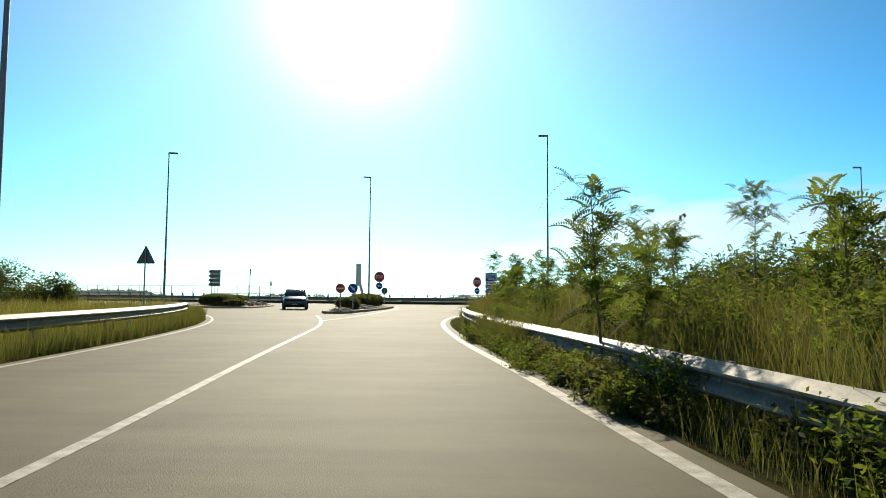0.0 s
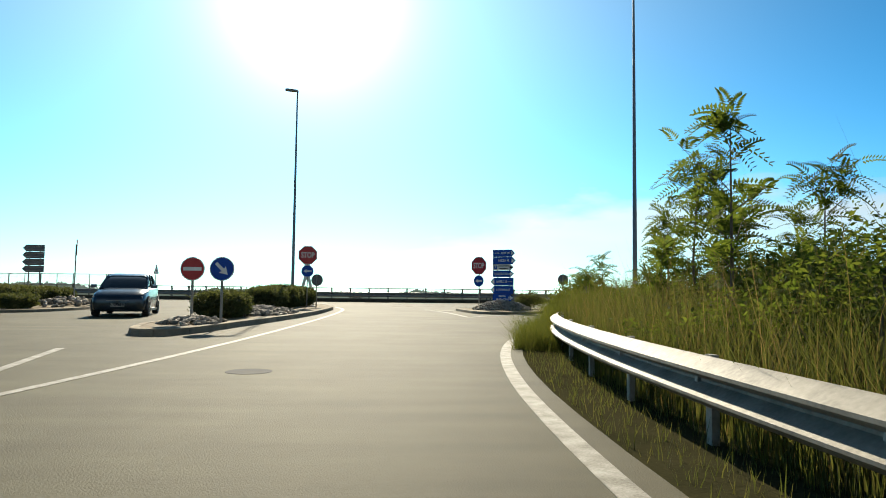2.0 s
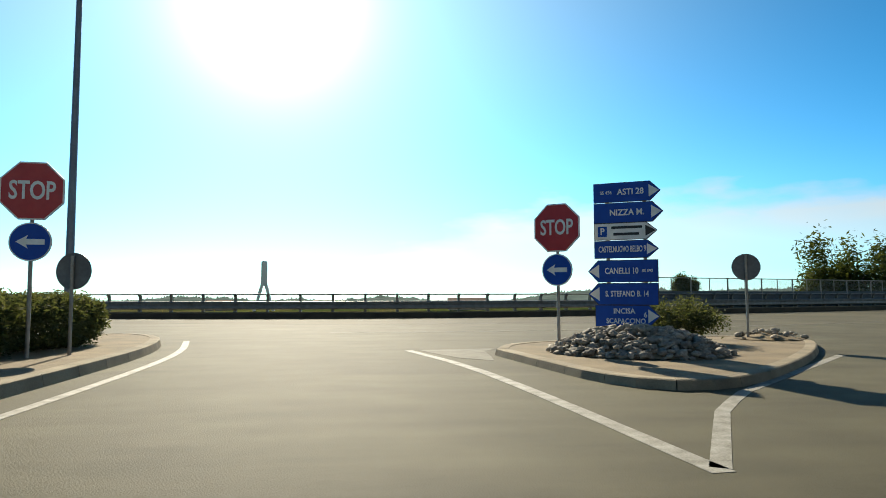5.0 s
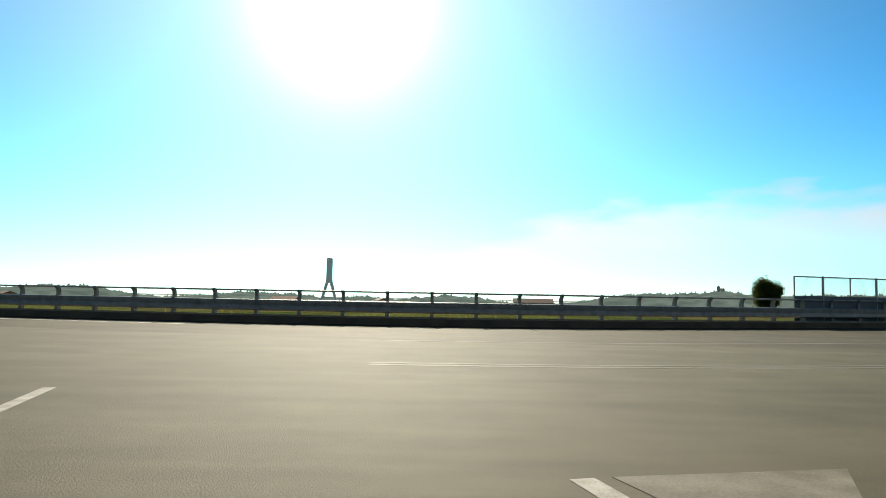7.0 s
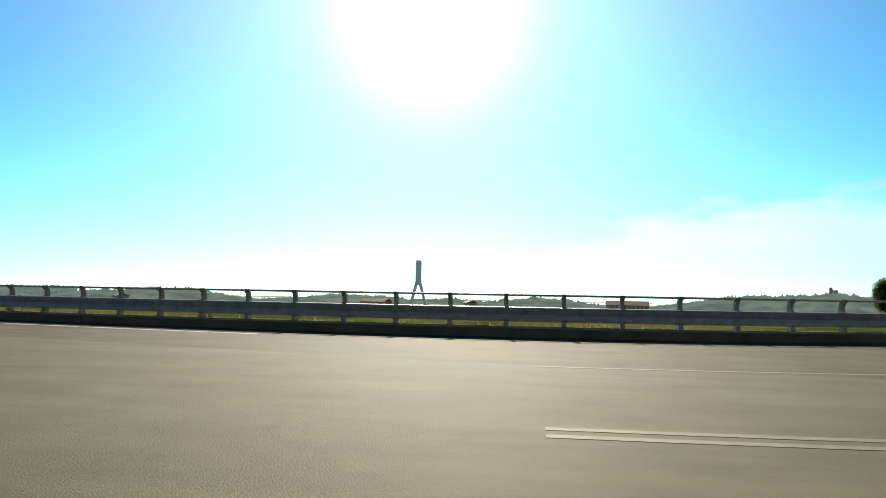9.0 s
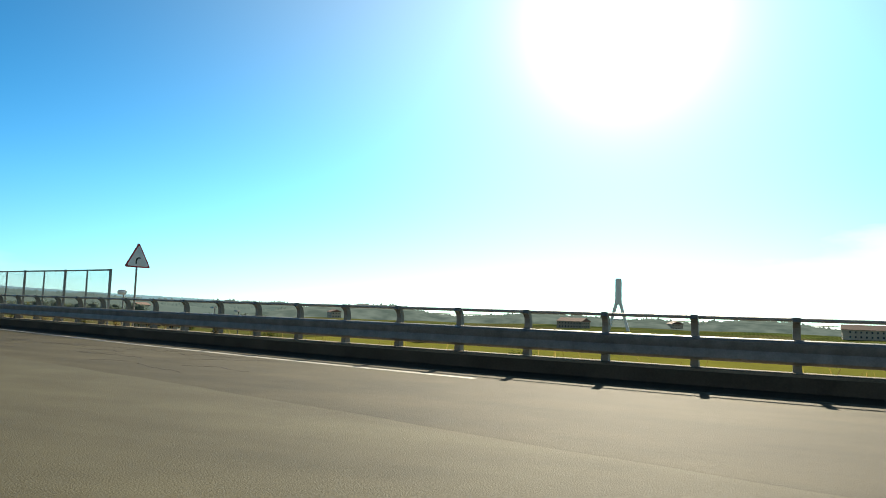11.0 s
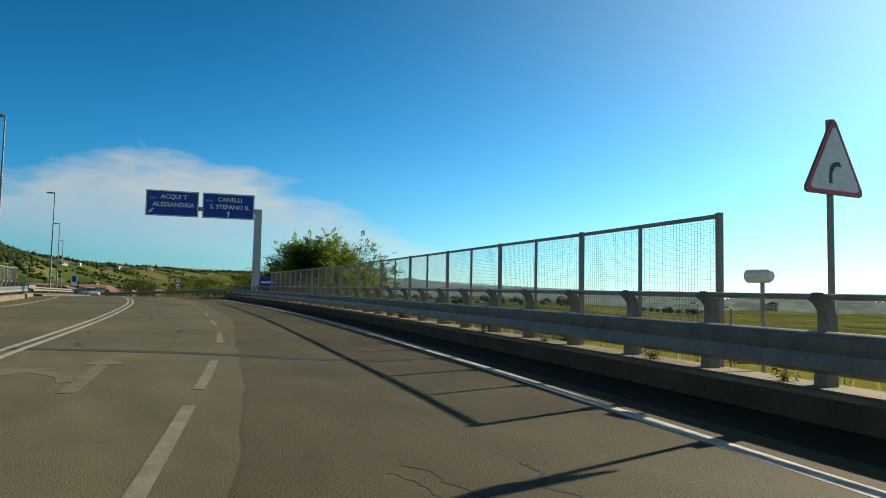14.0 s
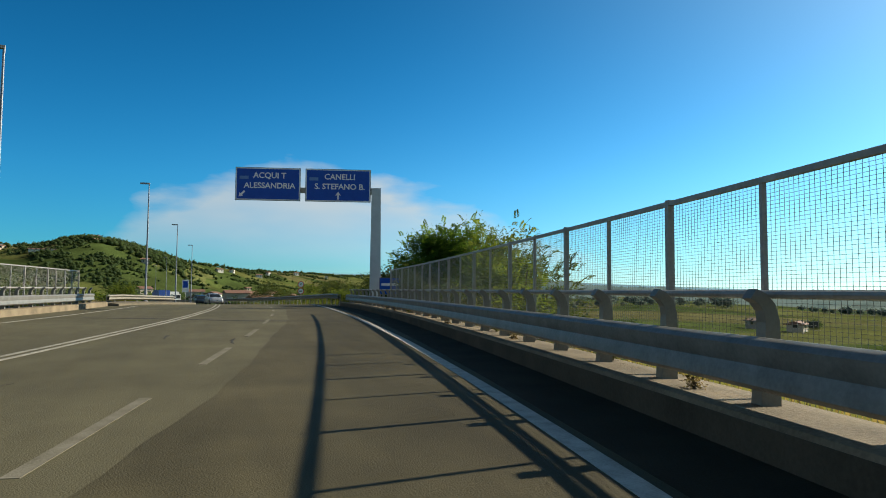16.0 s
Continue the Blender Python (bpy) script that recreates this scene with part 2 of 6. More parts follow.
# ---- materials ----
def shade(name, colour, rough=.7, metal=0.0, other=None, scale=3.0, fine=40.0, bump=.15, spread=1.0, rand=0.0, detail=6.0, gain=.25, spec=.5, streak=0.0):
    """A surface of two colours mixed at two scales, with fine relief. rand: how far single pieces differ."""
    m = bpy.data.materials.new(name)
    m.use_nodes = True
    nt = m.node_tree
    N, L = nt.nodes.new, nt.links.new
    b = nt.nodes["Principled BSDF"]
    other = other or tuple(c * .72 for c in colour)
    tc = N("ShaderNodeTexCoord")
    n1, n2 = N("ShaderNodeTexNoise"), N("ShaderNodeTexNoise")
    for n, sc in ((n1, scale), (n2, fine)):
        n.inputs["Scale"].default_value, n.inputs["Detail"].default_value = sc, detail
        L(tc.outputs["Object"], n.inputs["Vector"])
    mix = N("ShaderNodeMath")
    mix.operation = "MULTIPLY_ADD"
    L(n2.outputs[0], mix.inputs[0])
    mix.inputs[1].default_value = .5
    L(n1.outputs[0], mix.inputs[2])
    rng = N("ShaderNodeMapRange")
    rng.inputs["From Min"].default_value, rng.inputs["From Max"].default_value = .75 - gain, .75 + gain
    L(mix.outputs[0], rng.inputs["Value"])
    col = N("ShaderNodeMix")
    col.data_type = "RGBA"
    L(rng.outputs[0], col.inputs["Factor"])
    col.inputs["A"].default_value, col.inputs["B"].default_value = (*colour, 1), (*other, 1)
    last = col.outputs["Result"]
    if streak:      # stains, and long wear marks along the way of the traffic
        for sc, det, size, turn in ((.9, 9, (1, 1, 1), 0), (1.0, 5, (.045, 1.1, 1), 11.5), (2.2, 6, (.3, 1.0, 1), 11.5)):
            mp, ns, lv, mu = N("ShaderNodeMapping"), N("ShaderNodeTexNoise"), N("ShaderNodeMapRange"), N("ShaderNodeMix")
            mp.inputs["Rotation"].default_value, mp.inputs["Scale"].default_value = (0, 0, radians(turn)), size
            L(tc.outputs["Object"], mp.inputs[0])
            L(mp.outputs[0], ns.inputs["Vector"])
            ns.inputs["Scale"].default_value, ns.inputs["Detail"].default_value = sc, det
            lv.inputs["From Min"].default_value, lv.inputs["From Max"].default_value = .3, .7
            lv.inputs["To Min"].default_value, lv.inputs["To Max"].default_value = 1 - .5 * streak, 1 + .35 * streak
            L(ns.outputs[0], lv.inputs["Value"])
            mu.data_type, mu.blend_type = "RGBA", "MULTIPLY"
            mu.inputs["Factor"].default_value = 1.0
            L(last, mu.inputs["A"])
            L(lv.outputs[0], mu.inputs["B"])
            last = mu.outputs["Result"]
    if rand:
        info = N("ShaderNodeObjectInfo")
        r2 = N("ShaderNodeMapRange")
        r2.inputs["To Min"].default_value, r2.inputs["To Max"].default_value = 1 - rand, 1 + rand
        L(info.outputs["Random"], r2.inputs["Value"])
        tint = N("ShaderNodeMix")
        tint.data_type, tint.blend_type = "RGBA", "MULTIPLY"
        tint.inputs["Factor"].default_value = 1.0
        L(last, tint.inputs["A"])
        L(r2.outputs[0], tint.inputs["B"])
        last = tint.outputs["Result"]
    L(last, b.inputs["Base Color"])
    r3 = N("ShaderNodeMapRange")
    r3.inputs["To Min"].default_value, r3.inputs["To Max"].default_value = max(rough - .1 * spread, .02), min(rough + .1 * spread, 1)
    L(n2.outputs[0], r3.inputs["Value"])
    L(r3.outputs[0], b.inputs["Roughness"])
    b.inputs["Metallic"].default_value = metal
    b.inputs["Specular IOR Level"].default_value = spec
    if bump:
        bp = N("ShaderNodeBump")
        bp.inputs["Strength"].default_value, bp.inputs["Distance"].default_value = bump, .02
        L(n2.outputs[0], bp.inputs["Height"])
        L(bp.outputs[0], b.inputs["Normal"])
    return m


def leafy(name, colours, light=.45, gloss=.75, spec=.15, through_leaf=(1.65, 1.5, .8)):
    """Leaves or blades: several greens by island, light coming through."""
    m = bpy.data.materials.new(name)
    m.use_nodes = True
    nt = m.node_tree
    N, L = nt.nodes.new, nt.links.new
    out, b = nt.nodes["Material Output"], nt.nodes["Principled BSDF"]
    geo = N("ShaderNodeNewGeometry")
    ramp = N("ShaderNodeValToRGB")
    el = ramp.color_ramp.elements
    while len(el) < len(colours):
        el.new(.5)
    for i, (e, c) in enumerate(zip(el, colours)):
        e.position, e.color = i / (len(colours) - 1), (*c, 1)
    L(geo.outputs["Random Per Island"], ramp.inputs[0])
    L(ramp.outputs[0], b.inputs["Base Color"])
    b.inputs["Roughness"].default_value = gloss
    b.inputs["Specular IOR Level"].default_value = spec
    tr, mix = N("ShaderNodeBsdfTranslucent"), N("ShaderNodeMixShader")
    warm = N("ShaderNodeMix")
    warm.data_type, warm.blend_type = "RGBA", "MULTIPLY"
    warm.inputs["Factor"].default_value, warm.inputs["B"].default_value = 1.0, (*through_leaf, 1)
    L(ramp.outputs[0], warm.inputs["A"])
    L(warm.outputs["Result"], tr.inputs[0])
    mix.inputs[0].default_value = light
    L(b.outputs[0], mix.inputs[1])
    L(tr.outputs[0], mix.inputs[2])
    L(mix.outputs[0], out.inputs[0])
    return m


ASPHALT = shade("worn asphalt", (.068, .061, .034), .8, other=(.105, .094, .054), scale=.22, fine=70, bump=.35, gain=.24, spec=.17, streak=.24)
DARKWAY = shade("darker newer asphalt", (.049, .0415, .021), .8, other=(.076, .065, .034), scale=.4, fine=70, bump=.35, gain=.24, spec=.17, streak=.3)
GUTTERSHADE = shade("shade-dark gutter", (.03, .023, .013), .95, other=(.05, .04, .025), scale=1.2, fine=40, bump=.4, spec=.1)
ROADDARK = shade("near-black road mark", (.022, .022, .024), .85, other=(.045, .044, .042), scale=2, fine=60, spec=.15)
PAINT = shade("road paint", (.35, .335, .285), .75, other=(.12, .108, .078), scale=5, fine=60, gain=.26)
EDGEPAINT = shade("thick edge line paint", (.55, .53, .46), .7, other=(.26, .24, .19), scale=5, fine=50, gain=.3)
CONCRETE = shade("weathered concrete", (.25, .20, .135), .9, other=(.11, .09, .06), scale=1.2, fine=30, bump=.4, rand=.12, spec=.2)
KERBSHADE = shade("shade-dark kerb concrete", (.055, .046, .033), .95, other=(.1, .083, .06), scale=1.2, fine=30, bump=.4, spec=.1)
KERB = shade("kerb concrete", (.33, .275, .19), .88, other=(.2, .165, .115), scale=2, fine=45, bump=.4, rand=.15, spec=.2)
PAVE = shade("sandy island paving", (.27, .21, .13), .9, other=(.16, .125, .08), scale=1.5, fine=35, bump=.4, spec=.2)
STONE = shade("river stone", (.36, .325, .27), .85, other=(.19, .165, .13), scale=4, fine=30, bump=.3, rand=.5, spec=.2)
STEEL = shade("weathered galvanised steel", (.34, .325, .295), .55, .5, other=(.22, .21, .19), scale=3, fine=25, bump=.08)
RAILSTEEL = shade("dull rail steel", (.22, .22, .205), .5, .25, other=(.135, .135, .125), scale=4, fine=30, bump=.06, spec=.3)
PALERAIL = shade("pale galvanised beam", (.28, .26, .215), .65, .1, other=(.15, .14, .115), scale=4, fine=30, bump=.06, spec=.3)
CORTEN = shade("dull weathered rail paint", (.125, .12, .10), .5, .25, other=(.2, .19, .16), scale=2, fine=30, bump=.05)
SLATE = shade("slate-blue sheet panel", (.07, .095, .115), .6, .1, other=(.05, .07, .085), scale=1.5, fine=20, bump=.04)
WIRE = shade("fence wire", (.30, .285, .25), .55, .3, bump=0)
PALESTEEL = shade("pale galvanised column", (.5, .53, .55), .5, .25, other=(.4, .425, .44), scale=2, fine=20, bump=.05)
POLE = shade("lamp column", (.20, .22, .26), .5, .5, other=(.14, .15, .17), scale=2, fine=20, bump=.05)
BLUE = shade("blue sign face", (.003, .058, .34), .45, other=(.005, .075, .41), scale=3, fine=12, bump=0, spec=.25)
PALEBLUE = shade("pale blue sign patch", (.10, .24, .5), .4, bump=0)
WHITE = shade("white sign face", (.86, .86, .84), .4, other=(.66, .66, .63), scale=4, fine=15, bump=0)
RED = shade("red sign face", (.42, .015, .02), .4, other=(.5, .03, .03), scale=4, fine=15, bump=0)
DARK = shade("black sign paint", (.02, .02, .02), .5, bump=0)
BACK = shade("grey sign back", (.16, .17, .18), .55, .4, other=(.11, .115, .12), scale=3, fine=20, bump=.03)
BARK = shade("bark", (.13, .10, .07), .9, other=(.07, .055, .04), scale=6, fine=40, bump=.6)
DRY = leafy("dry grass", ((.17, .14, .07), (.13, .11, .05), (.21, .17, .09), (.09, .085, .035)), .5)
BROWN = leafy("dry brown grass", ((.13, .10, .06), (.10, .078, .045), (.16, .125, .075), (.085, .072, .035)), .5)
GRASS = leafy("green grass", ((.056, .075, .02), (.076, .094, .026), (.1, .108, .036), (.044, .062, .018)), .55)
LEAF = leafy("fresh leaves", ((.046, .075, .018), (.064, .095, .022), (.09, .115, .028), (.038, .06, .016)), .62)
GREENLEAF = leafy("sunlit tree leaves", ((.042, .09, .014), (.06, .118, .02), (.088, .145, .026), (.032, .07, .014)), .68)
DARKLEAF = leafy("dark leaves", ((.034, .05, .018), (.048, .066, .02), (.06, .074, .024), (.028, .042, .015)), .48)
HEDGE = leafy("hedge leaves", ((.05, .066, .03), (.068, .084, .04), (.085, .096, .05), (.042, .056, .026)), .45)
FARLEAF = leafy("far woods", ((.05, .076, .035), (.062, .09, .04), (.076, .102, .044), (.042, .066, .033)), .52, 1.0, 0.0, (1.45, 1.5, .95))
# leaf colour greyed and lightened to carry the haze of distance
HAZELEAF = leafy("grey-green leaves paled for haze", ((.085, .11, .095), (.10, .125, .108), (.115, .14, .12), (.075, .10, .088)), .5, 1.0, 0.0, (1.3, 1.4, 1.3))
WEED = leafy("rank weeds", ((.054, .068, .026), (.072, .084, .032), (.092, .09, .042), (.044, .056, .022), (.07, .088, .03)), .52)
SOIL = shade("dark verge soil", (.032, .032, .016), .95, other=(.055, .05, .026), scale=1.5, fine=30, bump=.5, spec=0.0)
WORNPAINT = shade("worn dash paint", (.20, .185, .145), .8, other=(.085, .074, .046), scale=3, fine=50, gain=.3, spec=.2)
FAINT = shade("nearly worn road paint", (.15, .135, .095), .8, other=(.078, .068, .038), scale=2.5, fine=40, gain=.35, spec=.17)
FADED = shade("faded road paint", (.13, .118, .082), .78, other=(.08, .07, .04), scale=3, fine=50, gain=.3)
GUTTER = shade("sandy gutter", (.15, .128, .09), .9, other=(.09, .078, .056), scale=1.2, fine=40, bump=.3, spec=.2)

# ---- the lie of the land ----
RAIL = Path([(70, 52), (45, 39.5), (28, 31.8), (20, 28.6), (14, 26.4), (9.5, 24.9), (5.4, 23.7), (2.4, 23.15), (-.8, 22.95), (-4.2, 23.05),
             (-7.7, 23.4), (-10.8, 23.85), (-13.8, 24.35), (-16.9, 24.95), (-19.9, 25.5), (-23.2, 26.2), (-26.2, 26.85), (-29.4, 27.45),
             (-32.4, 28.05), (-40, 29.5), (-49, 31), (-60, 32.6), (-74, 34.0), (-88, 34.4), (-104, 33.6), (-120, 31.8), (-140, 28.4),
             (-165, 22.5), (-200, 12), (-260, -6)], 2)
S_RIGHT, S_MESH, S_MESH_END, S_GANTRY = RAIL.s_of(13.5, 26.2), RAIL.s_of(-23.2, 26.2), RAIL.s_of(-66, 33.3), RAIL.s_of(-74, 34.2)
VALLEY = -7.0
# hills: degrees to the left of +y, distance, height over the valley, half-width across and along the view
HILLS = ((110, 760, 22, 75, 120), (105.5, 700, 35.4, 60, 110), (101.0, 650, 21, 50, 110), (96.0, 640, 31.5, 42, 110), (91.8, 690, 25, 44, 120),
         (89, 820, 25.5, 62, 140), (85, 950, 21.5, 70, 150), (81, 1080, 24.1, 80, 150), (77, 1200, 17.2, 90, 160), (73, 1300, 27.4, 90, 160),
         (-70, 1800, 40, 400, 300),
         (-110, 1800, 50, 500, 300),
         (-150, 1800, 50, 500, 300),
         (160, 1800, 50, 500, 300),
         (132, 1300, 60, 350, 250))


def land(X, Y):
    """The height of the ground sheet."""
    d = RAIL.signed(X, Y)
    fall = np.where(X > -84, 0, -.022 * (-84 - X).clip(0, 180))
    out = (((-d) - .75) / 13).clip(0, 1)
    left = ((d - 16.0) / 12).clip(0, 1) * ((-30 - X) / 14).clip(0, 1) * ((X + 88) / 12).clip(0, 1)
    far = ((np.hypot(X + 20, Y) - 150) / 120).clip(0, 1)
    k = np.maximum(np.maximum(out, left), np.where(d < 0, out, far))
    k = k * k * (3 - 2 * k)
    z = (-.09 + fall) * (1 - k) + VALLEY * k
    for az, dist, h, wide, deep in HILLS:
        a = radians(az)
        cx, cy = -math.sin(a) * dist, math.cos(a) * dist
        u, v = (X - cx) * math.cos(a) + (Y - cy) * math.sin(a), -(X - cx) * math.sin(a) + (Y - cy) * math.cos(a)
        z = z + h * np.exp(-(u / wide) ** 2 - (v / deep) ** 2)
    r = np.hypot(X, Y)
    sunward = ((54 - np.degrees(np.arctan2(-X, Y))) / 14).clip(0, 1) * ((np.degrees(np.arctan2(-X, Y)) + 75) / 20).clip(0, 1)
    z = z - .012 * (r - 180).clip(0, 2400) * sunward     # the plain falls away to the river
    wave = np.sin(X / 61 + 1.3) * np.cos(Y / 47) * 1.2 + np.sin(X / 23 + Y / 31) * .5
    return z + wave * ((r - 160) / 200).clip(0, 1) * k


def ground_sheet():
    axis = [0.0]
    step = 1.6
    while axis[-1] < 4600:
        if axis[-1] > 110:
            step *= 1.045
        axis.append(axis[-1] + step)
    a = np.array(axis)
    xs = np.r_[-a[::-1] - 20, a[1:] - 20]
    ys = np.r_[-a[::-1] + 10, a[1:] + 10]
    X, Y = np.meshgrid(xs, ys, indexing="ij")
    Z = land(X, Y)
    ny = len(ys)
    i, j = np.meshgrid(np.arange(len(xs) - 1), np.arange(ny - 1), indexing="ij")
    k = (i * ny + j).ravel()
    tris = np.r_[np.c_[k, k + ny, k + ny + 1], np.c_[k, k + ny + 1, k + 1]]
    ob = soup("ground", np.c_[X.ravel(), Y.ravel(), Z.ravel()], tris, field_material())
    ob.data.polygons.foreach_set("use_smooth", [True] * len(ob.data.polygons))
    return tagged(ob, "grassy verges, farmland and vineyard hills to the horizon", "ground", kind="structure")


def field_material():
    m = bpy.data.materials.new("fields and verges")
    m.use_nodes = True
    nt = m.node_tree
    N, L = nt.nodes.new, nt.links.new
    b = nt.nodes["Principled BSDF"]
    tc = N("ShaderNodeTexCoord")
    cells, rows, grain, patch = N("ShaderNodeTexVoronoi"), N("ShaderNodeTexWave"), N("ShaderNodeTexNoise"), N("ShaderNodeTexNoise")
    warp, add = N("ShaderNodeTexNoise"), N("ShaderNodeVectorMath")
    warp.inputs["Scale"].default_value = .006
    scale = N("ShaderNodeVectorMath")
    scale.operation = "SCALE"
    scale.inputs["Scale"].default_value = 90
    L(tc.outputs["Object"], warp.inputs["Vector"])
    L(warp.outputs["Color"], scale.inputs[0])
    L(tc.outputs["Object"], add.inputs[0])
    L(scale.outputs[0], add.inputs[1])
    cells.inputs["Scale"].default_value = .014
    L(add.outputs[0], cells.inputs["Vector"])
    ramp = N("ShaderNodeValToRGB")
    ramp.color_ramp.interpolation = "CONSTANT"
    cols = ((.058, .078, .024), (.086, .092, .03), (.045, .062, .02), (.092, .1, .036), (.066, .084, .025), (.098, .094, .04), (.048, .068, .021), (.082, .094, .029))
    el = ramp.color_ramp.elements
    while len(el) < len(cols):
        el.new(.5)
    for n, (e, c) in enumerate(zip(el, cols)):
        e.position, e.color = n / len(cols), (*c, 1)
    sep = N("ShaderNodeSeparateXYZ")
    L(cells.outputs["Color"], sep.inputs[0])
    L(sep.outputs[0], ramp.inputs[0])
    rows.inputs["Scale"].default_value, rows.inputs["Distortion"].default_value = .11, 6.0
    L(tc.outputs["Object"], rows.inputs["Vector"])
    grain.inputs["Scale"].default_value, grain.inputs["Detail"].default_value = 1.6, 8
    patch.inputs["Scale"].default_value, patch.inputs["Detail"].default_value = .05, 6
    L(tc.outputs["Object"], grain.inputs["Vector"])
    L(tc.outputs["Object"], patch.inputs["Vector"])

    def mul(a, fac, lo, hi):
        r = N("ShaderNodeMapRange")
        r.inputs["From Min"].default_value, r.inputs["From Max"].default_value = .25, .75
        r.inputs["To Min"].default_value, r.inputs["To Max"].default_value = lo, hi
        L(fac, r.inputs["Value"])
        x = N("ShaderNodeMix")
        x.data_type, x.blend_type = "RGBA", "MULTIPLY"
        x.inputs["Factor"].default_value = 1
        L(a, x.inputs["A"])
        L(r.outputs[0], x.inputs["B"])
        return x.outputs["Result"]

    c = mul(mul(mul(ramp.outputs[0], rows.outputs["Fac"], .82, 1.12), grain.outputs[0], .6, 1.4), patch.outputs[0], .55, 1.42)
    L(c, b.inputs["Base Color"])
    b.inputs["Roughness"].default_value = .95
    b.inputs["Specular IOR Level"].default_value = 0.0
    return m


ground = ground_sheet()


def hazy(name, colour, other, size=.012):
    """Far land with the bright haze of distance put into its emission."""
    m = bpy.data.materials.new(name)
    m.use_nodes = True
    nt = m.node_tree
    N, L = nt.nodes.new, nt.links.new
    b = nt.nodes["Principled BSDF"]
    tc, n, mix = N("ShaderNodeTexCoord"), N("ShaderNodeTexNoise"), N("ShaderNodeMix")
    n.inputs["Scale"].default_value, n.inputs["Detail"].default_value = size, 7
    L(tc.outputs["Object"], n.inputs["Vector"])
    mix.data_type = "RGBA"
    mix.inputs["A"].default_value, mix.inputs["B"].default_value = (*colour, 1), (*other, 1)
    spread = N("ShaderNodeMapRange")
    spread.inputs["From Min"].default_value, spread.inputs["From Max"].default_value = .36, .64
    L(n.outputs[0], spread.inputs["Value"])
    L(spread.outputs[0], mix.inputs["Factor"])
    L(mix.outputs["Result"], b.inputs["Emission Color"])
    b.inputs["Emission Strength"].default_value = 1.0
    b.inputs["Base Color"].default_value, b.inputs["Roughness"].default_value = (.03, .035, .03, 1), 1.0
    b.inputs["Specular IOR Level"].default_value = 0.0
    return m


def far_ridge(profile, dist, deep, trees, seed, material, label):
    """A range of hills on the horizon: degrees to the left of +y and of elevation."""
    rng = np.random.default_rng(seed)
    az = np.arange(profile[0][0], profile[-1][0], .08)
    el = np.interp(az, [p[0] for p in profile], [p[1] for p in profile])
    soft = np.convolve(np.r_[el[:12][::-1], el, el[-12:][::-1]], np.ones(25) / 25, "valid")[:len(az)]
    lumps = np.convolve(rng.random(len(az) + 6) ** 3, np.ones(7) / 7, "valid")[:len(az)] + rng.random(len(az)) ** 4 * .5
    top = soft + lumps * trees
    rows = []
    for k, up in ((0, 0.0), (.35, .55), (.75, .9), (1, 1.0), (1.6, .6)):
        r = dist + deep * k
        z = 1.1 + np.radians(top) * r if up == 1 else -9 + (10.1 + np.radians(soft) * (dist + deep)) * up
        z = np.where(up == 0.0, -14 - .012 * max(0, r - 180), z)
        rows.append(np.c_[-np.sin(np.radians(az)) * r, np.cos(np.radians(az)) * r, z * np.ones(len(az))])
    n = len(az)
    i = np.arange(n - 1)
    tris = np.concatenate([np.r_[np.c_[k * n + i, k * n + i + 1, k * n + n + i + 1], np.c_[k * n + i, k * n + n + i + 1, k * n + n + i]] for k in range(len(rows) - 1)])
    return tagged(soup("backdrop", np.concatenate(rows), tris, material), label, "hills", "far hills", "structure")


# emission colours stand for haze over the land; none of it is lit
BLUEHAZE = hazy("blue haze glow of far hills", (.10, .19, .245), (.13, .225, .28))
GREYHAZE = hazy("grey-green haze glow of far hills", (.05, .083, .082), (.09, .128, .13), .03)
SUNHAZE = hazy("sunward hills with haze glow", (.042, .062, .058), (.092, .118, .108), .06)
MIST = hazy("mist glow over the plain", (.5, .57, .55), (.62, .69, .67), .01)
BELTHAZE = hazy("tree belts with haze glow", (.055, .082, .08), (.085, .115, .108), .035)
far_ridge(((-75, 1.2), (-50, .7), (-40, .3), (-30, -.4), (-20, -.9), (-8, -1), (10, -1), (33, -1), (36, -.5), (39, -.1), (42, .1), (50, .35), (61, .8), (74, 1.2), (86, 1.5), (95, 1.6)), 2900, 300, .05, 5, BLUEHAZE, "far hills with pale blue haze put into their glow")
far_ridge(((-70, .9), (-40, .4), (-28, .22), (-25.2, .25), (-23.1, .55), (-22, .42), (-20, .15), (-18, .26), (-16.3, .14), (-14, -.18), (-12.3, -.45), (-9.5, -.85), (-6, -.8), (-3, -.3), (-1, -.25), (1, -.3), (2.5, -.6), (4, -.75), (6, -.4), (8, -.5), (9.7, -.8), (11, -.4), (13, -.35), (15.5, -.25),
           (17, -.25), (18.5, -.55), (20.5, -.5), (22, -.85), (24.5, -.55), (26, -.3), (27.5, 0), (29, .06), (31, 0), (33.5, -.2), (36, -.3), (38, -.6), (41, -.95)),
          720, 140, .40, 6, SUNHAZE, "wooded hills under the sun, haze put into their glow")
far_ridge(((38, -.1), (42, -.1), (49, 0), (52, .3), (55, .25), (58, .5), (61, .85), (64, .75), (70, .8), (76, .9)), 1500, 160, .3, 7, GREYHAZE, "wooded hills across the valley, haze put into their glow")
# glowing ridge added in place of mist, to cover the far ground
far_ridge(((-45, -.6), (-20, -.66), (0, -.7), (20, -.66), (42, -.62)), 2100, 200, .04, 8, MIST, "pale glowing ridge added as mist over the far plain")
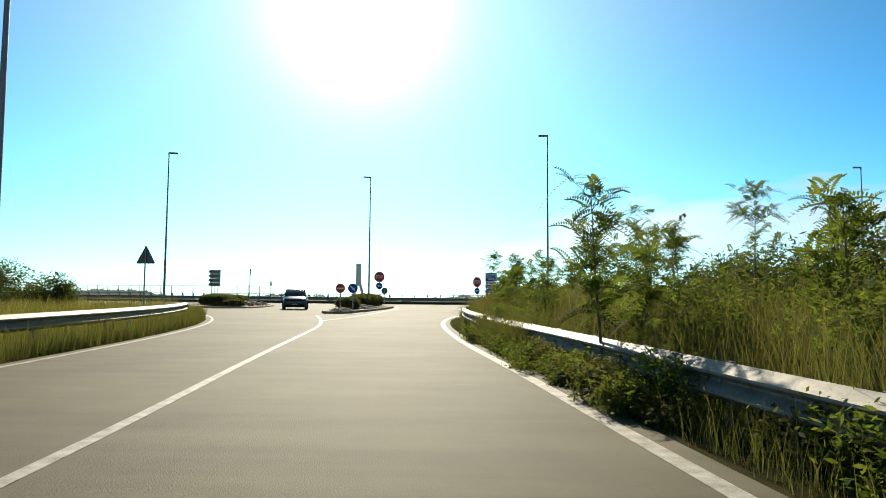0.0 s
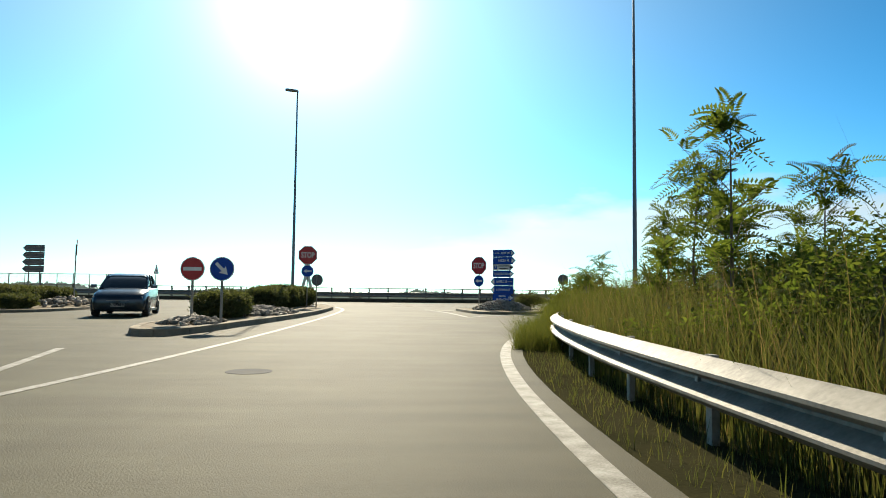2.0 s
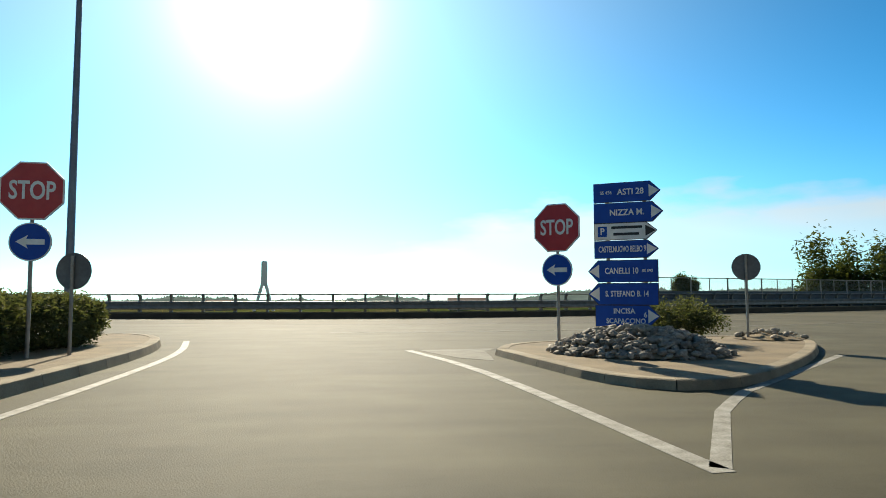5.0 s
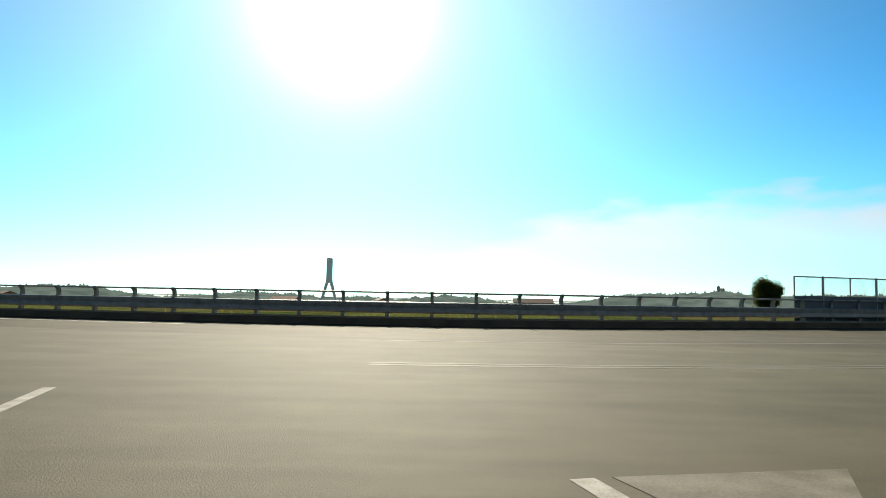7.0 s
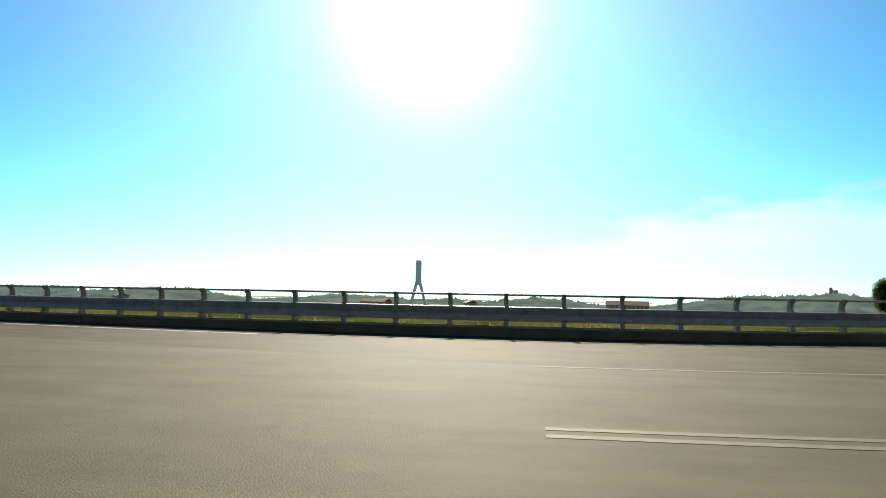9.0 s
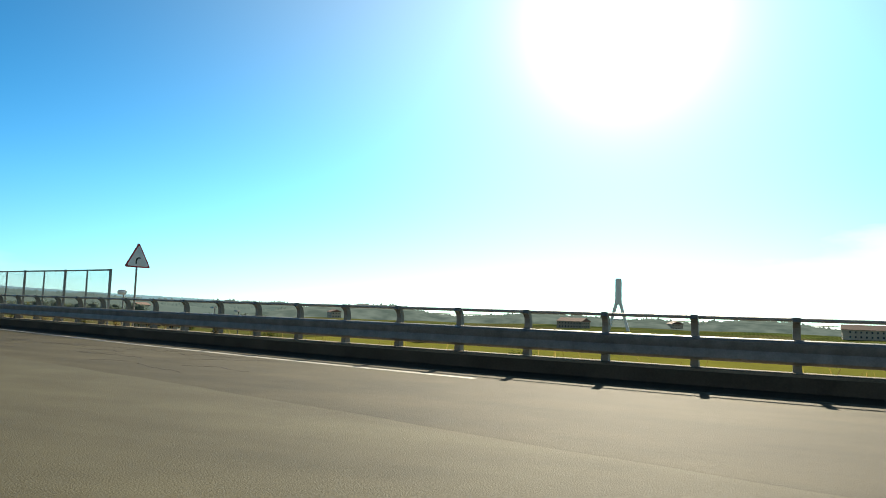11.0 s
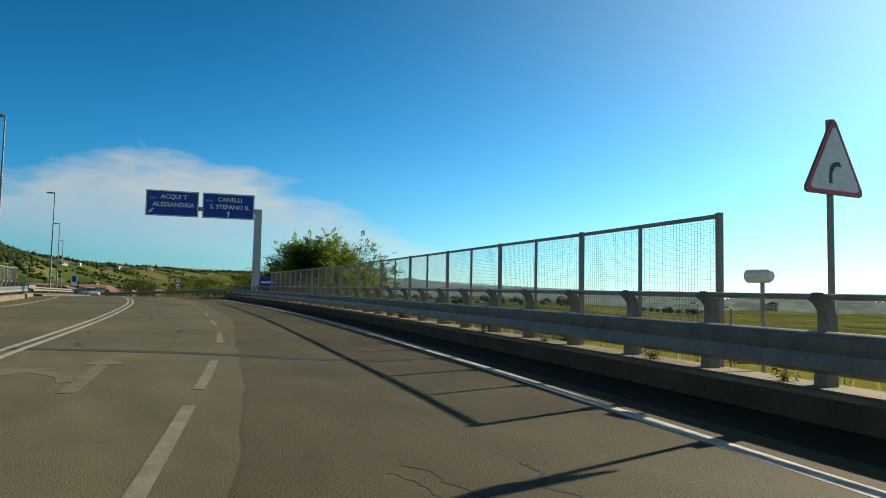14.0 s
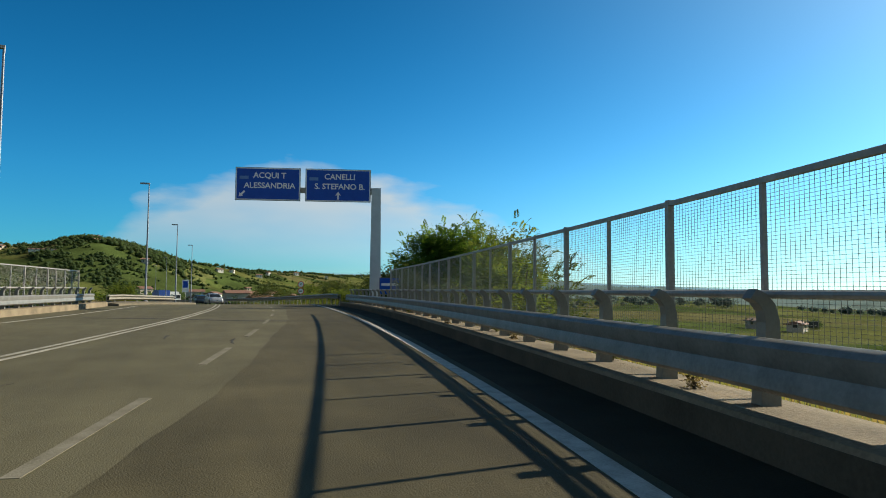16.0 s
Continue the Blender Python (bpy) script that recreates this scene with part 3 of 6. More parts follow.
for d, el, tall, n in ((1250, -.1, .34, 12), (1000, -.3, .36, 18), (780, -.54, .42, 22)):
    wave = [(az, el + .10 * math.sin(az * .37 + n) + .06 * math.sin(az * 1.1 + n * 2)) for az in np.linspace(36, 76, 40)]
    far_ridge(wave, d, 50, tall, n, BELTHAZE, "belt of woods across the valley floor, haze put into its glow")


def meadow():
    """The mown field below the bridge."""
    X, Y = np.meshgrid(np.arange(-100, 31, 3.0), np.arange(36, 161, 3.0), indexing="ij")
    n = Y.shape[1]
    k = (np.arange(X.shape[0] - 1)[:, None] * n + np.arange(n - 1)).ravel()
    keep = (RAIL.signed(X, Y) < -13.5).ravel()
    k = k[keep[k] & keep[k + n] & keep[k + n + 1] & keep[k + 1]]
    m = shade("mown yellow-green field", (.19, .18, .035), .95, other=(.125, .132, .032), scale=.08, fine=1.5, bump=.2, gain=.3, spec=0.0)
    ob = soup("meadow", np.c_[X.ravel(), Y.ravel(), land(X, Y).ravel() + .08], np.r_[np.c_[k, k + n, k + n + 1], np.c_[k, k + n + 1, k + 1]], m)
    return tagged(ob, "sunlit yellow-green mown field below the bridge", "field", kind="structure")


meadow()

# ---- roads ----
EDGE_R = Path([(6.0, -75), (4.6, -60), (3.55, -51.5), (2.9, -46), (2.05, -40), (1.5, -34), (1.25, -30), (1.2, -26.5), (1.3, -23.5), (1.65, -20), (2.3, -16.8),
               (3.6, -13), (5.6, -9.4), (9, -5), (14, .2), (22, 6.5), (32, 13), (50, 23)])
EDGE_L = Path([(-3.2, -75), (-4.4, -60), (-5.3, -49), (-5.75, -44.5), (-6.4, -39), (-7.6, -32.5), (-9.4, -26.5), (-12, -20.5), (-15.5, -15), (-20, -9.6),
               (-27, -3.5), (-36, 2.5), (-48, 8)])
near_side = [RAIL.at(s, 15.6)[:2] for s in np.linspace(RAIL.s_of(-52, 31.5), RAIL.length, 40)]
far_side = [RAIL.at(s, -.2)[:2] for s in np.linspace(RAIL.length, 0, 150)]


def road_sheet():
    right = [EDGE_R.at(s, -.3)[:2] for s in np.linspace(0, EDGE_R.length, 90)]
    left = [EDGE_L.at(s, .28)[:2] for s in np.linspace(0, EDGE_L.length, 80)]
    outline = left + near_side + far_side + right[::-1]
    bm = bmesh.new()
    vs = [bm.verts.new((x, y, drop(x))) for x, y in outline]
    edges = [bm.edges.new((vs[i], vs[(i + 1) % len(vs)])) for i in range(len(vs))]
    bmesh.ops.triangle_fill(bm, edges=edges, use_beauty=True)
    for f in bm.faces:
        if f.normal.z < 0:
            f.normal_flip()
    me = bpy.data.meshes.new("road")
    bm.to_mesh(me)
    bm.free()
    ob = part("road", me, ASPHALT)
    mod = ob.modifiers.new("thickness", "SOLIDIFY")
    mod.thickness, mod.offset = .06, -1
    return tagged(ob, "worn grey asphalt junction and curving main road", "road", kind="structure")


road = road_sheet()


def lane_band(label):
    """A newer, darker lane along the rail, with a wandering seam."""
    seam = Path([(16, 15.6), (6, 14.9), (-2, 15.6), (-8, 17.0), (-15.4, 18.7), (-18, 19.3), (-20.6, 20.0), (-23.5, 20.85), (-27, 21.7), (-33.8, 23.4), (-38.2, 24.4), (-42.4, 25.25), (-48, 26.2)] + [RAIL.at(s, 4.55)[:2] for s in np.linspace(RAIL.s_of(-56, 32), S_GANTRY + 90, 20)])
    rings = []
    for s in np.linspace(0, seam.length, 520):
        e = .05 * math.sin(s * .4) + .018 * math.sin(s * 1.7 + 1) + .012 * math.sin(s * 4.1)
        a = seam.at(s, e)
        k = RAIL.s_of(a[0], a[1])
        q = RAIL.at(k, .7)
        n = math.hypot(q[0] - a[0], q[1] - a[1])
        b = (a[0] + math.sin(radians(a[2])) * (n - .05), a[1] - math.cos(radians(a[2])) * (n - .05))
        c = seam.at(s, e - .06)
        rings.append([(a[0], a[1], -.001 + drop(a[0])), (c[0], c[1], .0016 + drop(c[0])), (b[0], b[1], .0016 + drop(b[0])), (b[0], b[1], -.004 + drop(b[0])), (a[0], a[1], -.004 + drop(a[0]))])
    return tagged(part("road_surface_band", Build().loft(rings), DARKWAY), label, "road", kind="structure")


lane_band("darker brown lane of newer asphalt along the bridge rail")


def marking(made, name="road_line", label="worn white painted road line", material=None):
    return tagged(part(name, made, material or PAINT), label, "road marking", "road lines", "structure")


def line(pts, w=.14, rounds=2):
    p = Path(pts, rounds)
    return strip(p, 0, p.length, 0, w)


tagged(part("verge", sweep(EDGE_R, 0, EDGE_R.s_of(9, -5), [(-.29, -.2), (-.29, -.004), (-1.2, -.03), (-3.6, -.06), (-3.6, -.2)], 1.0), SOIL), "dark weedy earth under the guard rail", "ground", kind="structure")
tagged(part("verge", sweep(EDGE_L, 0, EDGE_L.s_of(-27, -3.5), [(.29, -.2), (.29, -.004), (1.4, -.03), (3.6, -.06), (3.6, -.2)], 1.0), SOIL), "dark weedy earth under the guard rail", "ground", kind="structure")
marking(strip(EDGE_R, 0, EDGE_R.s_of(9, -5), 0, .18))
marking(strip(EDGE_L, 0, EDGE_L.length, 0, .12))
marking(line([(.4, -75), (-.6, -58), (-1.1, -52), (-1.45, -49), (-1.95, -45), (-2.6, -39), (-3.3, -32.5), (-4.0, -28.5), (-5.0, -24), (-6.1, -19.8)], .14))
marking(line([(-4.3, -27), (-3.8, -22), (-3.55, -18), (-3.45, -15.5), (-3.35, -12), (-3.25, -7), (-3.3, 0), (-3.6, 4), (-4.4, 7.2)], .14))
marking(line([(.78, 3.9), (1.55, 1.0), (1.95, -1.8), (2.3, -5.4)], .17, 1))
marking(line([(2.33, -5.3), (3.76, -2.7), (5.6, -.9), (8.6, 2.0)], .14, 1))
marking(Build().prism([(.98, 3.95), (2.62, 4.25), (2.26, 3.5), (2.2, 2.4), (2.12, 1.7), (1.62, 2.2), (1.3, 3.0)], -.002, .0042), label="worn white painted junction nose", material=WORNPAINT)
edge_line = Path([RAIL.at(RAIL.s_of(x, y), d)[:2] for x, y, d in ((-8, 23.4, 2.2), (-12, 24, 2.15), (-16.9, 25, 2.0), (-22, 26, 1.82), (-25, 26.6, 1.7), (-31, 27.8, 1.55), (-40, 29.5, 1.42), (-52, 31.4, 1.6), (-74, 34, 1.65), (-88, 34.4, 1.65), (-104, 33.6, 1.65), (-120, 31.8, 1.65), (-140, 28.4, 1.65), (-165, 22.5, 1.65), (-200, 12, 1.65))])
marking(strip(edge_line, 0, edge_line.length, 0, .18, z=drop), label="thick white painted edge line along the gutter", material=EDGEPAINT)
lane = Path([(-14, 17.6), (-20, 19.35), (-23.5, 20.36), (-28.8, 21.86), (-34.4, 23.2)] + [RAIL.at(s, 5.2)[:2] for s in np.linspace(RAIL.s_of(-41, 29.6), S_GANTRY + 70, 20)])
for s in [lane.s_of(-21.8, 19.9)] + list(np.arange(lane.s_of(-25.9, 21.05), lane.length - 4, 6.1)):
    marking(strip(lane, s, s + 3.0, 0, .12, z=drop), "lane_dash", "worn white lane dash", WORNPAINT)
for d in (8.4, 8.66):
    marking(strip(RAIL, RAIL.s_of(-24, 26.4), S_GANTRY + 150, d, .11, z=drop))
marking(strip(RAIL, RAIL.s_of(-40, 29.5), RAIL.s_of(-80, 34.3), 13.4, .14, z=drop))
for d in (12.55, 12.85):
    marking(strip(RAIL, 20, RAIL.s_of(-.9, 22.95), d, .13), material=FADED)
marking(strip(RAIL, RAIL.s_of(12, 25.6), RAIL.s_of(-1.2, 22.95), 7.6, .12), material=FADED)


def turn_arrow(s, d):
    """A painted lane arrow."""
    x, y, a = RAIL.at(s, d)
    b = Build().prism([(-1.9, -.08), (.7, -.08), (.7, -.28), (1.7, 0), (.7, .28), (.7, .08), (-1.9, .08)], -.002, .0042)
    b.prism([(-1.1, .09), (-.55, .16), (-.1, .42), (.1, .62), (.3, .46), (.45, 1.15), (-.3, 1.0), (-.06, .78), (-.24, .58), (-.6, .34), (-1.1, .24)], -.002, .004)
    ob = marking(b, "lane_arrow", "faded white painted lane arrow", FAINT)
    ob.matrix_basis = pose(x, y, 0, 0, 0, a)


turn_arrow(RAIL.s_of(-26.4, 27), 6.9)

# dark bands across the road, and cracks


def crack(pts, w=.05):
    """A wide dark band, or a thin broken crack whose width wanders."""
    if w > .1:
        p = Path(pts, 1)
        made = strip(p, 0, p.length, 0, w, .0028, .4)
    else:
        wander = random.Random(int(abs(pts[0][0] * 977 + pts[0][1] * 331)))
        fine = [pts[0]]
        for a, b in zip(pts, pts[1:]):
            for t in (.25, .5, .75, 1):
                fine.append((a[0] + (b[0] - a[0]) * t + wander.gauss(0, .018), a[1] + (b[1] - a[1]) * t + wander.gauss(0, .018)))
        rings = []
        for i, (x, y) in enumerate(fine):
            q, o = fine[min(i + 1, len(fine) - 1)], fine[max(i - 1, 0)]
            n = math.hypot(q[0] - o[0], q[1] - o[1]) or 1.0
            k = w * wander.uniform(.25, 1.5) * min(1, .2 + i * .4, .2 + (len(fine) - 1 - i) * .4)
            nx, ny = -(q[1] - o[1]) / n * k, (q[0] - o[0]) / n * k
            rings.append([(x + nx, y + ny, .003), (x - nx, y - ny, .003), (x - nx, y - ny, -.004), (x + nx, y + ny, -.004)])
        made = Build().loft(rings)
    return tagged(part("crack_or_shadow", made, ROADDARK), "dark crack, band or painted shadow on the asphalt", "road crack", "cracks", "structure")


rnd = random.Random(4)
crack([(-32.9, 17.0), (-31.6, 19.2), (-30.3, 21.2), (-29.2, 22.4), (-28.2, 23.2), (-27.6, 24.6)], .3)
crack([(-61.5, 20.5), (-60, 23.6), (-58, 26), (-57.3, 28.4), (-56.8, 30.4)], .34)
# the gantry's shadow over the road, laid as a dark strip
crack([(-75.5, 21), (-74.8, 26), (-74.2, 31.5)], .3)
for k in range(20):
    s, d = RAIL.s_of(-10.5, 24.0) + rnd.uniform(0, 9.5), rnd.uniform(2.0, 5.4)
    pts, q, slant = [], 0, rnd.choice((.05, .12, -.12, .3, .8))
    for i in range(rnd.randint(5, 14)):
        pts.append(RAIL.at(s + i * .17, d + q)[:2])
        q += rnd.uniform(-.09, .09) + slant * .13
    crack(pts, rnd.choice((.006, .009, .013, .018)))
for k in range(6):
    s, d = RAIL.s_of(-28, 27.2) + rnd.uniform(0, 30), rnd.uniform(3.8, 8)
    pts, q = [], 0
    for i in range(rnd.randint(3, 6)):
        pts.append(RAIL.at(s + i * .4, d + q)[:2])
        q += rnd.uniform(-.05, .08)
    crack(pts, rnd.uniform(.015, .03))
# flat dark disc painted in for a patch of shadow, no iron cover
manhole = tagged(part("road_patch", Build().tube([(0, 0, -.02), (0, 0, .004)], .3, 20), ROADDARK, at=pose(-2.1, -22.9, 0)),
                 "round dark patch on the asphalt, a painted shadow", "manhole cover")

# ---- kerbs of the bridge edge, with the rail on it ----
kerb_profile = [(-.36, -.35), (-.36, .27), (.32, .30), (.385, .28), (.398, .24), (.398, -.3)]
# dark skin on the kerb's road side: its shade, put into the colour
kerb_face = tagged(part("kerb_face", sweep(RAIL, 0, S_GANTRY + 4, [(.404, -.05), (.404, .24), (.39, .24), (.39, -.05)], 1.2), KERBSHADE), "bridge kerb face with its shade put into the colour", "kerb", kind="structure")
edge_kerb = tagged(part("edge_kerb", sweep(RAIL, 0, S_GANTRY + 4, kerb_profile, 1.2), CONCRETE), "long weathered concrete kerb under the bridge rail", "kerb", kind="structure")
# shadow of rail and kerb deepened by a dark strip of colour
gutter = tagged(part("gutter_strip", strip(RAIL, 0, S_GANTRY + 4, .85, .9, .0035), GUTTERSHADE), "gutter strip coloured dark for the shadow of rail and kerb", "gutter", kind="structure")


def post_mesh():
    """A rail post: a broad foot plate, an upright, and a head that bends back to the handrail."""
    b = Build()
    rings = []
    for y, z, w, dp in ((0, .22, .135, .17), (.01, .5, .125, .15), (.03, .75, .12, .13), (.035, .92, .115, .12), (.01, 1.03, .115, .11), (-.05, 1.10, .115, .10), (-.12, 1.135, .115, .09)):
        tilt = 0 if z < .9 else min(1.0, (z - .9) * 4)
        c, s = math.cos(tilt), math.sin(tilt)
        rings.append([(sx * w / 2, y + sy * dp / 2 * c, z + sy * dp / 2 * s) for sx, sy in ((-1, -1), (1, -1), (1, 1), (-1, 1))])
    b.loft(rings)
    b.box((0, 0, .245), (.26, .28, .03))
    return b.mesh("post", False)


def guard_profile(d, z, h=.36, deep=.15):
    """A deep W beam whose two crests slope up to the light."""
    front = [(d + deep * k, z + h * (t - .5)) for t, k in ((0, .15), (.05, .5), (.19, 1), (.25, 1), (.47, .12), (.53, .1), (.70, 1), (.77, 1), (.97, .2), (1, 0))]
    return front + [(p[0] - .012, p[1] - .006) for p in front[::-1]]


def wave_profile(d, z, h=.31, deep=.075, dip=.1):
    """A pressed W beam: front to the left of the path."""
    front = [(d + deep * k, z + h * (t - .5)) for t, k in ((0, .15), (.05, .8), (.14, 1), (.28, .95), (.40, dip + .1), (.5, dip), (.60, dip + .1), (.72, .95), (.86, 1), (.95, .8), (1, .15))]
    return front + [(p[0] - .012, p[1]) for p in front[::-1]]


def bridge_rail(path, s0, s1, side, label, z=0.0, mirror=1):
    ob = thing("bridge_rail", pose(0, 0, 0), label, "guard rail", "bridge rails")
    me = post_mesh()
    me.materials.append(CORTEN)
    for s in np.arange(s0, s1, 1.55):
        x, y, a = path.at(s, side)
        part("post", me, CORTEN, ob, at=pose(x, y, z, 0, 0, a + (180 if mirror > 0 else 0)))
    part("beam", sweep(path, s0 - .6, s1, [(side + mirror * p[0], p[1] + z) for p in wave_profile(.10, .61, .40, .15, .78)], 1.0), RAILSTEEL, ob, "thick waved steel beam", True)
    b = Build()
    b.tube([(*path.at(s, side - mirror * .10)[:2], 1.13 + z) for s in np.arange(s0 - .6, s1, 1.2)], .032, 8)
    part("handrail", b, STEEL, ob, "thin round steel handrail", True)
    return ob


bridge_rail(RAIL, .5, S_GANTRY + 2, 0, "steel bridge guard rail with bent posts on a concrete kerb")


def mesh_fence(path, s0, s1, side, label, z=0.0, solid=False):
    """Posts, rails and wire panels behind the bridge rail."""
    ob = thing("mesh_fence", pose(0, 0, 0), label, "fence", "mesh fences")
    thick, thin = Build().box((0, 0, 1.15), (.066, .066, 1.95)), Build().box((0, 0, 1.15), (.042, .042, 1.9))
    meshes = [b.mesh("post") for b in (thick, thin)]
    for me in meshes:
        me.materials.append(STEEL)
    wires = Build()
    for k in range(27):
        wires.box((.04 + k * .0575, 0, 1.18), (.0027, .0027, 1.76))
    for k in range(55):
        wires.box((.7875, 0, .32 + k * .0322), (1.53, .0027, .0027))
    wire = wires.mesh("wire_panel")
    wire.materials.append(WIRE)
    n = int((s1 - s0) / 1.575)
    for k in range(n + 1):
        s = s0 + k * 1.575
        x, y, a = path.at(s, side)
        part("post", meshes[k % 2], STEEL, ob, at=pose(x, y, z, 0, 0, a))
        if k < n:
            x2, y2, _ = path.at(s + 1.575, side)
            ang = math.degrees(math.atan2(y2 - y, x2 - x))
            tagged(part("wire_panel", wire, WIRE, ob, at=pose(x, y, z, 0, 0, ang)), kind="stuff")
    for h, r in ((2.06, .05), (1.13, .036)):
        part("top_rail" if h > 2 else "middle_rail", sweep(path, s0, s0 + n * 1.575, [(side - r / 2, h + z), (side + r / 2, h + z), (side + r / 2, h + r + z), (side - r / 2, h + r + z)], 1.575), STEEL, ob)
    if solid:
        part("solid_panel", sweep(path, s0, s0 + n * 1.575, [(side - .03, .25), (side + .03, .25), (side + .03, 1.3), (side - .03, 1.3)], 1.575), SLATE, ob, "slate-blue solid lower panel")
    return ob


mesh_fence(RAIL, S_MESH - .1, S_MESH_END, -.25, "tall galvanised wire mesh fence behind the bridge rail")
mesh_fence(RAIL, 6, S_RIGHT, -.25, "wire mesh fence on dark solid lower panels", solid=True)

# the opposite edge of the bridge
s_a, s_b = RAIL.s_of(-44, 30.2), RAIL.s_of(-77, 34.1)
tagged(part("edge_kerb", sweep(RAIL, s_a, s_b + 3, [(15.0, -.3), (15.05, .27), (15.7, .29), (16.0, .29), (16.0, -.35)], 1.5), CONCRETE), "sunlit concrete kerb of the bridge's other edge", "kerb", kind="structure")
bridge_rail(RAIL, s_a, s_b, 15.5, "pale steel bridge rail across the road", mirror=-1)
mesh_fence(RAIL, s_a, s_b, 15.9, "pale wire mesh fence across the road")


def guard_rail(path, s0, s1, d, z, label, face=1, double=False, slope=lambda x: 0.0):
    """A plain W beam on thin posts."""
    ob = thing("guard_rail", pose(0, 0, 0), label, "guard rail", "roadside guard rails")
    post = Build().box((0, 0, z - .52), (.10, .06, 1.2)).mesh("post")
    post.materials.append(STEEL)
    bolt = Build().box((0, 0, 0), (.05, .03, .04), taper=.8).mesh("bolt")
    bolt.materials.append(STEEL)
    for s in np.arange(s0 + .4, s1, 2.0):
        x, y, a = path.at(s, d - face * .08)
        part("post", post, STEEL, ob, at=pose(x, y, slope(x), 0, 0, a))
        bx, by, _ = path.at(s, d + face * .03)
        part("bolt", bolt, STEEL, ob, at=pose(bx, by, z - .1 + slope(x), 0, 0, a))
    part("beam", sweep(path, s0, s1, [(d + face * p[0], p[1]) for p in guard_profile(0, z - .1)], .8, slope), PALERAIL, ob, "pale waved steel beam", True)
    return ob


guard_rail(EDGE_R, 2, EDGE_R.s_of(4.6, -11), -.98, .56, "galvanised guard rail overgrown with weeds", 1)
guard_rail(EDGE_L, 2, EDGE_L.s_of(-9.8, -25.4), 1.25, .7, "galvanised guard rail in tall grass", -1)
guard_rail(RAIL, S_GANTRY + 3, S_GANTRY + 110, .5, .75, "plain guard rail along the bend past the gantry", 1, slope=drop)

def far_verge():
    """A raised dusty verge that widens into the road past the far fence, with a low rail on it."""
    rings, along_it = [], []
    for s in np.linspace(s_b + 3.2, S_GANTRY + 60, 46):
        k = min(1.0, (s - s_b - 3.2) / 19)
        d = 14.4 - 4.6 * k * k * (3 - 2 * k)
        rings.append([(*RAIL.at(s, d + o)[:2], z + drop(RAIL.at(s, d)[0])) for o, z in ((0, -.12), (.03, .13), (.14, .16), (1.7, .24), (19 - d, -.25))])
        along_it.append(RAIL.at(s, d + .8 + 1.1 * k)[:2])
    tagged(part("verge_kerb", Build().loft(rings), GUTTER), "pale dusty raised verge past the far barrier", "kerb", kind="structure")
    p = Path(along_it)
    guard_rail(p, .5, p.length - 1, 0, .62, "low pale guard rail on the dusty verge", -1, slope=drop)


far_verge()

# ---- traffic islands ----
def island(outline, label, h=.11, paving=PAVE):
    p = Path(outline + [outline[0]], 2)
    ring = [p.at(s)[:2] for s in np.linspace(0, p.length, 90)[:-1]]
    area = sum(a[0] * b[1] - a[1] * b[0] for a, b in zip(ring, ring[1:] + ring[:1]))
    d = 1 if area > 0 else -1
    ob = thing("traffic_island", pose(0, 0, 0), label, "traffic island", "traffic islands")
    n = int(p.length / 1.0)
    for k in range(n):
        s0, s1 = p.length * k / n + .006, p.length * (k + 1) / n - .006
        part("kerb_stone", sweep(p, s0, s1, [(0, -.04), (d * .035, h), (d * .06, h + .012), (d * .24, h + .012), (d * .24, -.04)], .5), KERB, ob)
    inner = [p.at(s, d * .23)[:2] for s in np.linspace(0, p.length, 90)[:-1]]
    part("paving", Build().prism(inner, -.03, h + .004), paving, ob, "sandy earth and concrete filling")
    return ob


ISLAND_R = [(2.3, 2.7), (2.5, 1.3), (2.7, 0), (2.9, -1.2), (3.5, -2.1), (4.5, -1.9), (6.2, -.3), (8.2, 2.0), (9.7, 4.2), (9.9, 5.4), (9.0, 6.0), (6.5, 5.6), (4.0, 4.9), (2.7, 4.0)]
ISLAND_L = [(-6.95, -14.4), (-6.45, -16.5), (-5.8, -17.0), (-5.2, -16.6), (-4.9, -15.0), (-4.7, -13), (-4.3, -10), (-3.85, -5), (-3.85, 0), (-4.0, 3.5), (-4.7, 6.6), (-5.9, 8.2), (-7.2, 7.6),
            (-7.6, 5), (-7.4, 0), (-7.2, -6), (-7.0, -12)]
ISLAND_C = [(-19.5, -4.6), (-17, -5.6), (-15.3, -5.2), (-14.6, -3), (-14.9, 2), (-15.6, 6), (-18, 8.5), (-21, 9.6), (-23.6, 9.8), (-23.4, 6.5), (-21, -1)]
island(ISLAND_R, "raised traffic island with sandy paving and concrete kerb")
island(ISLAND_L, "long raised traffic island dividing the side road", .15)
island(ISLAND_C, "raised traffic island with hedge and direction sign")


def stone_mesh(seed):
    r = random.Random(seed)
    bm = bmesh.new()
    bmesh.ops.create_icosphere(bm, subdivisions=1, radius=.5)
    for v in bm.verts:
        v.co *= r.uniform(.78, 1.12)
        v.co.z *= .68
        v.co.x *= 1.2
    me = bpy.data.meshes.new("stone")
    bm.to_mesh(me)
    bm.free()
    me.polygons.foreach_set("use_smooth", [True] * len(me.polygons))
    me.materials.append(STONE)
    return me


stone_kinds = [stone_mesh(k) for k in range(7)]


